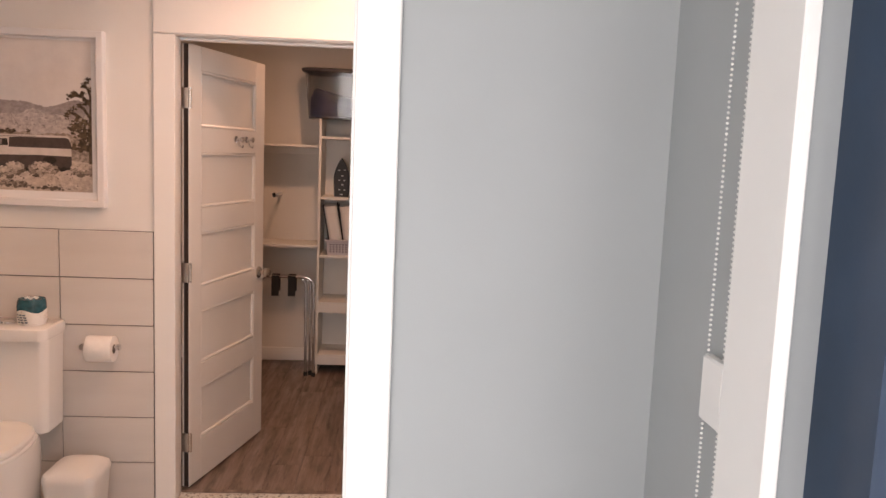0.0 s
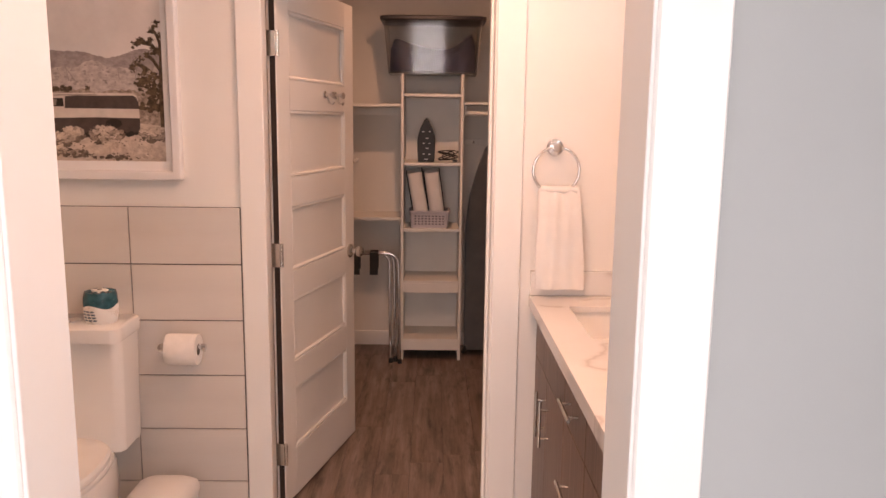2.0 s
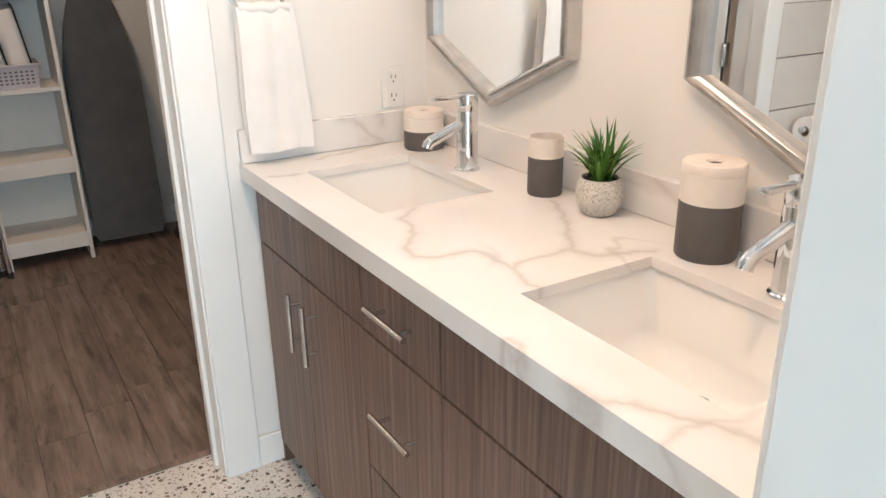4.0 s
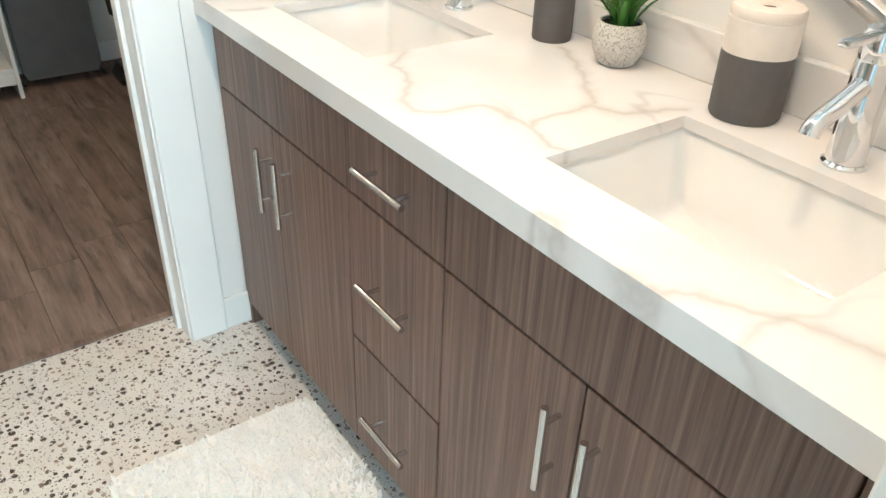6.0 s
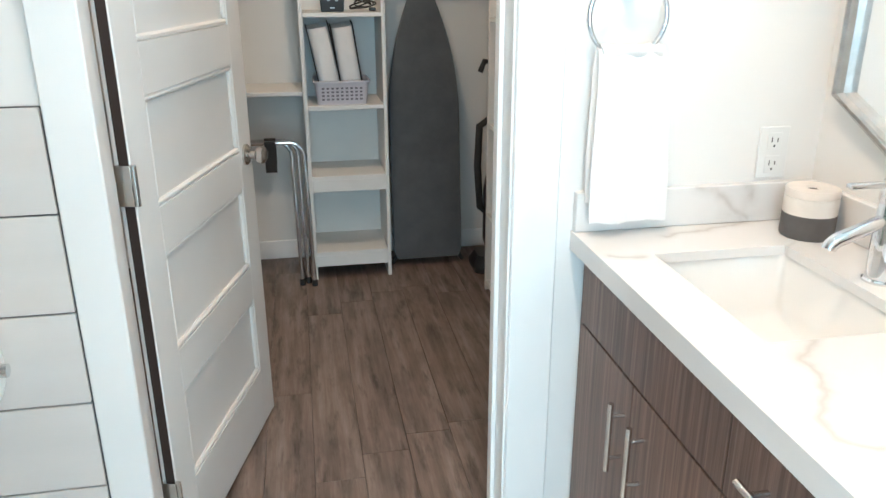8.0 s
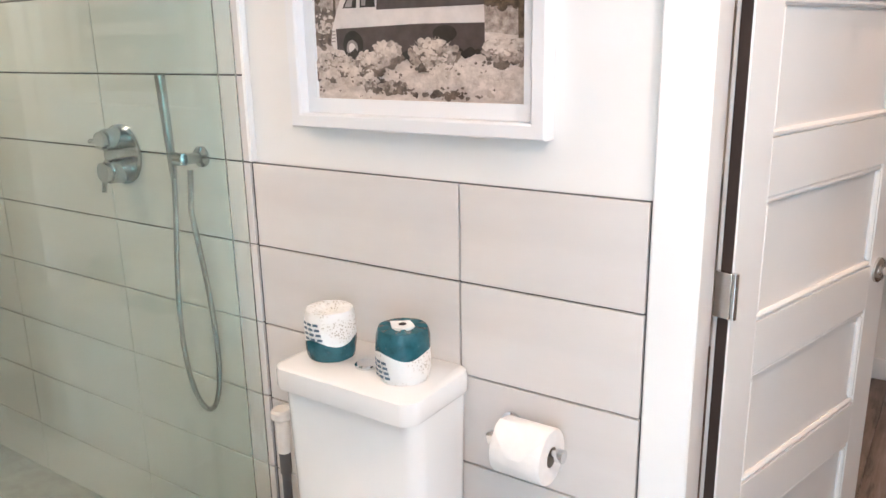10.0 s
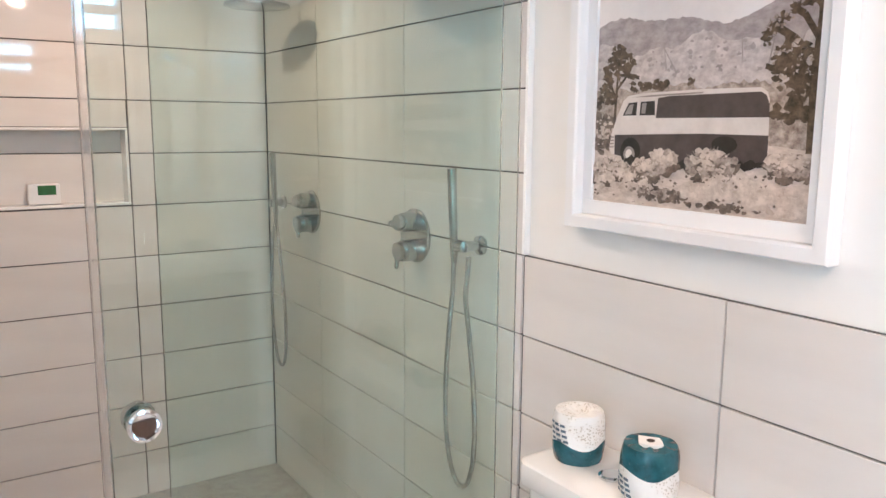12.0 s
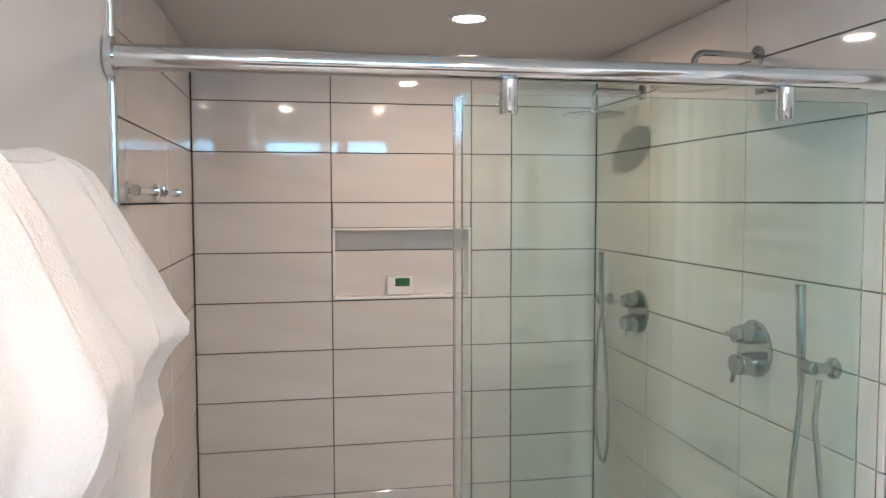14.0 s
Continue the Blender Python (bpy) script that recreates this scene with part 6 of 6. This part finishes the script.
for x in (-2.42, -2.80):
    hk = thing("robe_hook", (x, SIDE, 1.676), "chrome cross-bar robe hook on the shower tiles", "robe hook", "shower wall hooks")
    bm = lathe([(0, 0), (0.026, 0), (0.026, 0.008), (0.010, 0.012), (0.010, 0.045), (0, 0.046)], 24)
    bm.transform(pose(0, 0, 0, -90, 0, 0))
    part("rose", bm, M["chrome"], hk)
    part("cross_bar", tube([(-0.12, 0.045, 0), (0.12, 0.045, 0)], 0.009, 14), M["chrome"], hk)
    for e in (-0.12, 0.12):
        part("end_cap", tube([(e - 0.008, 0.045, 0), (e + 0.008, 0.045, 0)], 0.014, 14), M["chrome"], hk)

soap = thing("soap_bar", (BACK - 0.05, 2.845, NZ0 + 0.014), "small white soap packet with a green label in the niche", "soap")
part("packet", box(-0.02, 0.02, -0.055, 0.055, 0, 0.075, 0.004, 2), M["white_plastic"], soap)
part("label", box(0.0205, 0.0215, -0.022, 0.040, 0.035, 0.070, 0.0002), M["green_label"], soap, "dark green label")


# ---- robes ----
def robe(x, seed, top, profile):
    """Hooded robe hung from one hook; profile rows are drop below the hook, half width, and how far the cloth stands off the wall."""
    hook = thing("wall_hook", (x, SOUTH, top - 0.02), "chrome wall hook carrying a white robe", "hook", "robe wall hooks")
    bm = lathe([(0, 0), (0.022, 0), (0.022, 0.006), (0.009, 0.010), (0.009, 0.05), (0.014, 0.054), (0, 0.060)], 22)
    bm.transform(pose(0, 0, 0, -90, 0, 0))
    part("peg", bm, M["chrome"], hook)
    ob = thing("bath_robe", (x, SOUTH + 0.01, 0), "white plush bath robe hanging in folds from a hook", "robe", "hanging robes")

    def at_depth(drop):
        for (d0, *a), (d1, *b) in zip(profile, profile[1:]):
            if d1 <= drop <= d0:
                s = (drop - d0) / (d1 - d0)
                return [u + (v - u) * s for u, v in zip(a, b)]
        return profile[-1][1:]

    def drape(scale, shift, stand, ph, drops):
        rows = []
        for drop in drops:
            half, dep = at_depth(drop)
            row, n = [], 80
            for k in range(n):
                a = 2 * math.pi * k / n
                u = math.cos(a)
                deep, off = min(1, -drop * 6), min(1, 0.22 + abs(u) * 1.8)
                fold = deep * off * (0.020 * (1 - 2 * abs(math.sin(3.6 * u + ph + 3.0 * drop)) ** 0.6) + 0.007 * math.sin(9 * u - ph + 6 * drop)) + 0.0025 * math.sin(19 * u + 9 * drop + ph)
                y = 0.004 + (dep * stand + fold) * max(0.0, math.sin(a)) ** 0.8
                row.append((shift + half * scale * u * (1 + 0.015 * math.sin(9 * drop + ph)), max(0.003, y), top + drop + 0.004 * math.sin(4 * u + ph)))
            rows.append(row)
        return loft(rows)
    full = [-0.001 - 0.0125 * i for i in range(32)] + [-0.41 - 0.05 * i for i in range(17)]
    part("body", drape(1.0, 0.0, 1.0, seed, full), M["robe"], ob)
    part("sleeve", drape(0.60, 0.045, 0.985, seed + 1.3, [d for d in full if -0.75 < d < -0.006]), M["robe"], ob, "loose sleeve hanging beside the body")
    part("collar", tube([(0.012, 0.060, top - 0.012), (0.040, 0.100, top - 0.07), (0.062, 0.112, top - 0.2), (0.075, 0.105, top - 0.45), (0.08, 0.10, top - 0.9)], lambda u: 0.010 + 0.012 * math.sin(math.pi * u), 14), M["robe"], ob, "rolled collar")
    return ob


robe(-1.30, 0.4, 1.705, ((0.0, 0.018, 0.045), (-0.012, 0.045, 0.078), (-0.027, 0.060, 0.100), (-0.065, 0.085, 0.124), (-0.118, 0.115, 0.155), (-0.188, 0.150, 0.192), (-0.198, 0.150, 0.193), (-0.225, 0.145, 0.172), (-0.25, 0.140, 0.158), (-0.285, 0.140, 0.160), (-0.385, 0.150, 0.143), (-0.7, 0.16, 0.13), (-1.25, 0.17, 0.135)))
robe(-0.965, 1.9, 1.715, ((0.0, 0.018, 0.06), (-0.02, 0.045, 0.108), (-0.047, 0.060, 0.130), (-0.08, 0.075, 0.149), (-0.115, 0.090, 0.165), (-0.172, 0.110, 0.191), (-0.193, 0.112, 0.199), (-0.23, 0.110, 0.190), (-0.265, 0.105, 0.172), (-0.36, 0.105, 0.145), (-0.7, 0.12, 0.125), (-1.25, 0.13, 0.13)))

# ---- lamps ----
# the closet fitting only houses the added fill; no lamp is known there
for lx, ly, lz in DOWNLIGHTS_AND_FILL:
    dl = thing("downlight_or_closet_fill", (lx, ly, lz), "round white recessed ceiling downlight, lit; the closet one is an added fill", "downlight", "ceiling downlights")
    part("trim_ring", lathe([(0.052, -0.001), (0.074, -0.001), (0.074, -0.006), (0.066, -0.009), (0.054, -0.008), (0.052, -0.001)], 36), M["white_plastic"], dl)
    part("diffuser", lathe([(0, -0.0015), (0.0515, -0.0015), (0.0515, -0.004), (0, -0.004)], 32), M["lamp_glow"], dl, "glowing lens")

# ---- hall details ----
chain = thing("shade_chain", (0.664, 1.610, 0.95), "white beaded roller-shade chain held at the wall", "shade chain")
for y in (-0.032, 0.032):
    bm = bmesh.new()
    for k in range(160):
        z = 0.0088 * k
        bmesh.ops.create_icosphere(bm, subdivisions=1, radius=0.0029, matrix=Matrix.Translation((0, y, z)))
    part("bead_strand", bm, M["white_plastic"], chain, "string of small white beads")
part("tensioner", box(-0.006, 0.014, -0.046, 0.040, 0.22, 0.335, 0.004), M["white_plastic"], chain, "white plastic tensioner")
part("top_clip", box(-0.008, 0.014, -0.045, 0.045, 1.41, 1.44, 0.003), M["white_plastic"], chain)
strike = thing("strike_plate", (D1, 2.03, 0.90), "black metal strike plate on the white jamb", "strike plate")
part("plate", box(0.0005, 0.002, -0.014, 0.014, -0.03, 0.03, 0.0005), M["black_plastic"], strike)
part("latch_hole", box(0.0021, 0.0026, -0.007, 0.007, -0.012, 0.012), M["grout"], strike, smooth=False)


# ---- tiles and planks ----
TH, J = 0.2060, 0.0042
ROWS_Z = [1.232 - TH * k for k in range(6, 0, -1)] + [1.232 + TH * k for k in range(0, 6)]
tile_cache = {}


def tile_mesh(w, h, axis):
    key = (round(w, 4), round(h, 4), axis)
    if key not in tile_cache:
        bm = box(-w / 2, w / 2, -h / 2, h / 2, 0, 0.009, 0.0012)
        m = {"north": Matrix(((1, 0, 0, 0), (0, 0, -1, 0), (0, 1, 0, 0), (0, 0, 0, 1))), "west": Matrix(((0, 0, 1, 0), (1, 0, 0, 0), (0, 1, 0, 0), (0, 0, 0, 1))), "south": Matrix(((-1, 0, 0, 0), (0, 0, 1, 0), (0, 1, 0, 0), (0, 0, 0, 1)))}[axis]
        bm.transform(m)
        me = bpy.data.meshes.new("tile")
        bmesh.ops.recalc_face_normals(bm, faces=bm.faces[:])
        bm.to_mesh(me)
        bm.free()
        me.materials.append(M["tile"])
        tile_cache[key] = me
    return tile_cache[key]


def tile_rect(wall, axis, plane, u0, u1, z0, z1):
    w, h = u1 - u0 - J, z1 - z0 - J
    if w < 0.01 or h < 0.01:
        return
    ob = new("tile", tile_mesh(w, h, axis))
    uc, zc = (u0 + u1) / 2, (z0 + z1) / 2
    ob.location = {"north": (uc, plane, zc), "west": (plane, uc, zc), "south": (uc, plane, zc)}[axis]
    ob.parent = wall


def cut(spans, hole):
    out = []
    for a, b in spans:
        if b <= hole[0] or a >= hole[1]:
            out.append((a, b))
        else:
            if a < hole[0]:
                out.append((a, hole[0]))
            if b > hole[1]:
                out.append((hole[1], b))
    return out


def tile_field(wall, axis, plane, edges, z_top, hole=None):
    zs = [0.012] + [z for z in sorted(ROWS_Z) if 0.03 < z < z_top - 0.02] + [z_top]
    for z0, z1 in zip(zs, zs[1:]):
        for u0, u1 in zip(edges, edges[1:]):
            if hole and u0 < hole[1] and u1 > hole[0] and z0 < hole[3] and z1 > hole[2]:
                for a, b in cut([(u0, u1)], hole[:2]):
                    if b - a > 0.02:
                        tile_rect(wall, axis, plane, a, b, z0, z1)
                a, b = max(u0, hole[0]), min(u1, hole[1])
                if b - a > 0.02:
                    if z0 < hole[2]:
                        tile_rect(wall, axis, plane, a, b, z0, hole[2])
                    if z1 > hole[3]:
                        tile_rect(wall, axis, plane, a, b, hole[3], z1)
            else:
                tile_rect(wall, axis, plane, u0, u1, z0, z1)


structure("wall_north_backing", boxes((BACK - 0.02, -1.91, NORTH - 0.007, NORTH - 0.0005, 0, SHOWER_CEIL), (-1.91, -0.916, NORTH - 0.007, NORTH - 0.0005, 0, 1.2315)), M["grout"], "grey tile joints behind the bathroom tiles")
tile_field(wall_north, "north", NORTH - 0.0062, [BACK + 0.003, -3.133, -2.502, -1.912], SHOWER_CEIL)
tile_field(wall_north, "north", NORTH - 0.0062, [-1.905, -1.312, -0.918], 1.232)
tile_field(wall_west, "west", BACK - 0.009, [SIDE + 0.002, 2.554, 3.150, NORTH - 0.017], SHOWER_CEIL, (NY0, NY1, NZ0, NZ1))
tile_field(wall_shower_side, "south", SIDE - 0.009, [BACK + 0.002, -3.05, -2.42, -1.90], SHOWER_CEIL)
# niche lining
tile_rect(wall_west, "west", BACK - 0.098, NY0, NY1, NZ0, 1.438)
tile_rect(wall_west, "west", BACK - 0.098, NY0, NY1, 1.438, NZ1)
structure("trim_niche", boxes((BACK - 0.0985, BACK + 0.003, NY0, NY1, NZ0 + 0.0005, NZ0 + 0.012), (BACK - 0.0985, BACK + 0.002, NY0, NY1, NZ1 - 0.010, NZ1 - 0.0005), (BACK - 0.0985, BACK + 0.002, NY0 + 0.0005, NY0 + 0.010, NZ0 + 0.0125, NZ1 - 0.0105), (BACK - 0.0985, BACK + 0.002, NY1 - 0.010, NY1 - 0.0005, NZ0 + 0.0125, NZ1 - 0.0105), bevel=0.0015), M["porcelain"], "white tile lining and edge of the shower niche")

floor_closet = bpy.data.objects["floor_closet"]
rng = random.Random(12)
PW, PL = 0.152, 1.22
plank_cache = {}
x = -1.545
while x < 0.73:
    w = min(PW, 0.735 - x)
    y = 3.888 - rng.uniform(0.1, 1.1)
    while y < 6.195:
        a, b = max(y, 3.888), min(y + PL, 6.196)
        y += PL
        if b - a < 0.03:
            continue
        key = (round(w, 3), round(b - a, 3))
        if key not in plank_cache:
            me = bpy.data.meshes.new("plank")
            bm = box(-w / 2 + 0.0006, w / 2 - 0.0006, -(b - a) / 2 + 0.0006, (b - a) / 2 - 0.0006, -0.0078, 0.0, 0.0012)
            bm.to_mesh(me)
            bm.free()
            me.materials.append(M["plank"])
            plank_cache[key] = me
        ob = new("plank", plank_cache[key])
        ob.location = (x + w / 2, (a + b) / 2, 0)
        ob.parent = floor_closet
    x += PW
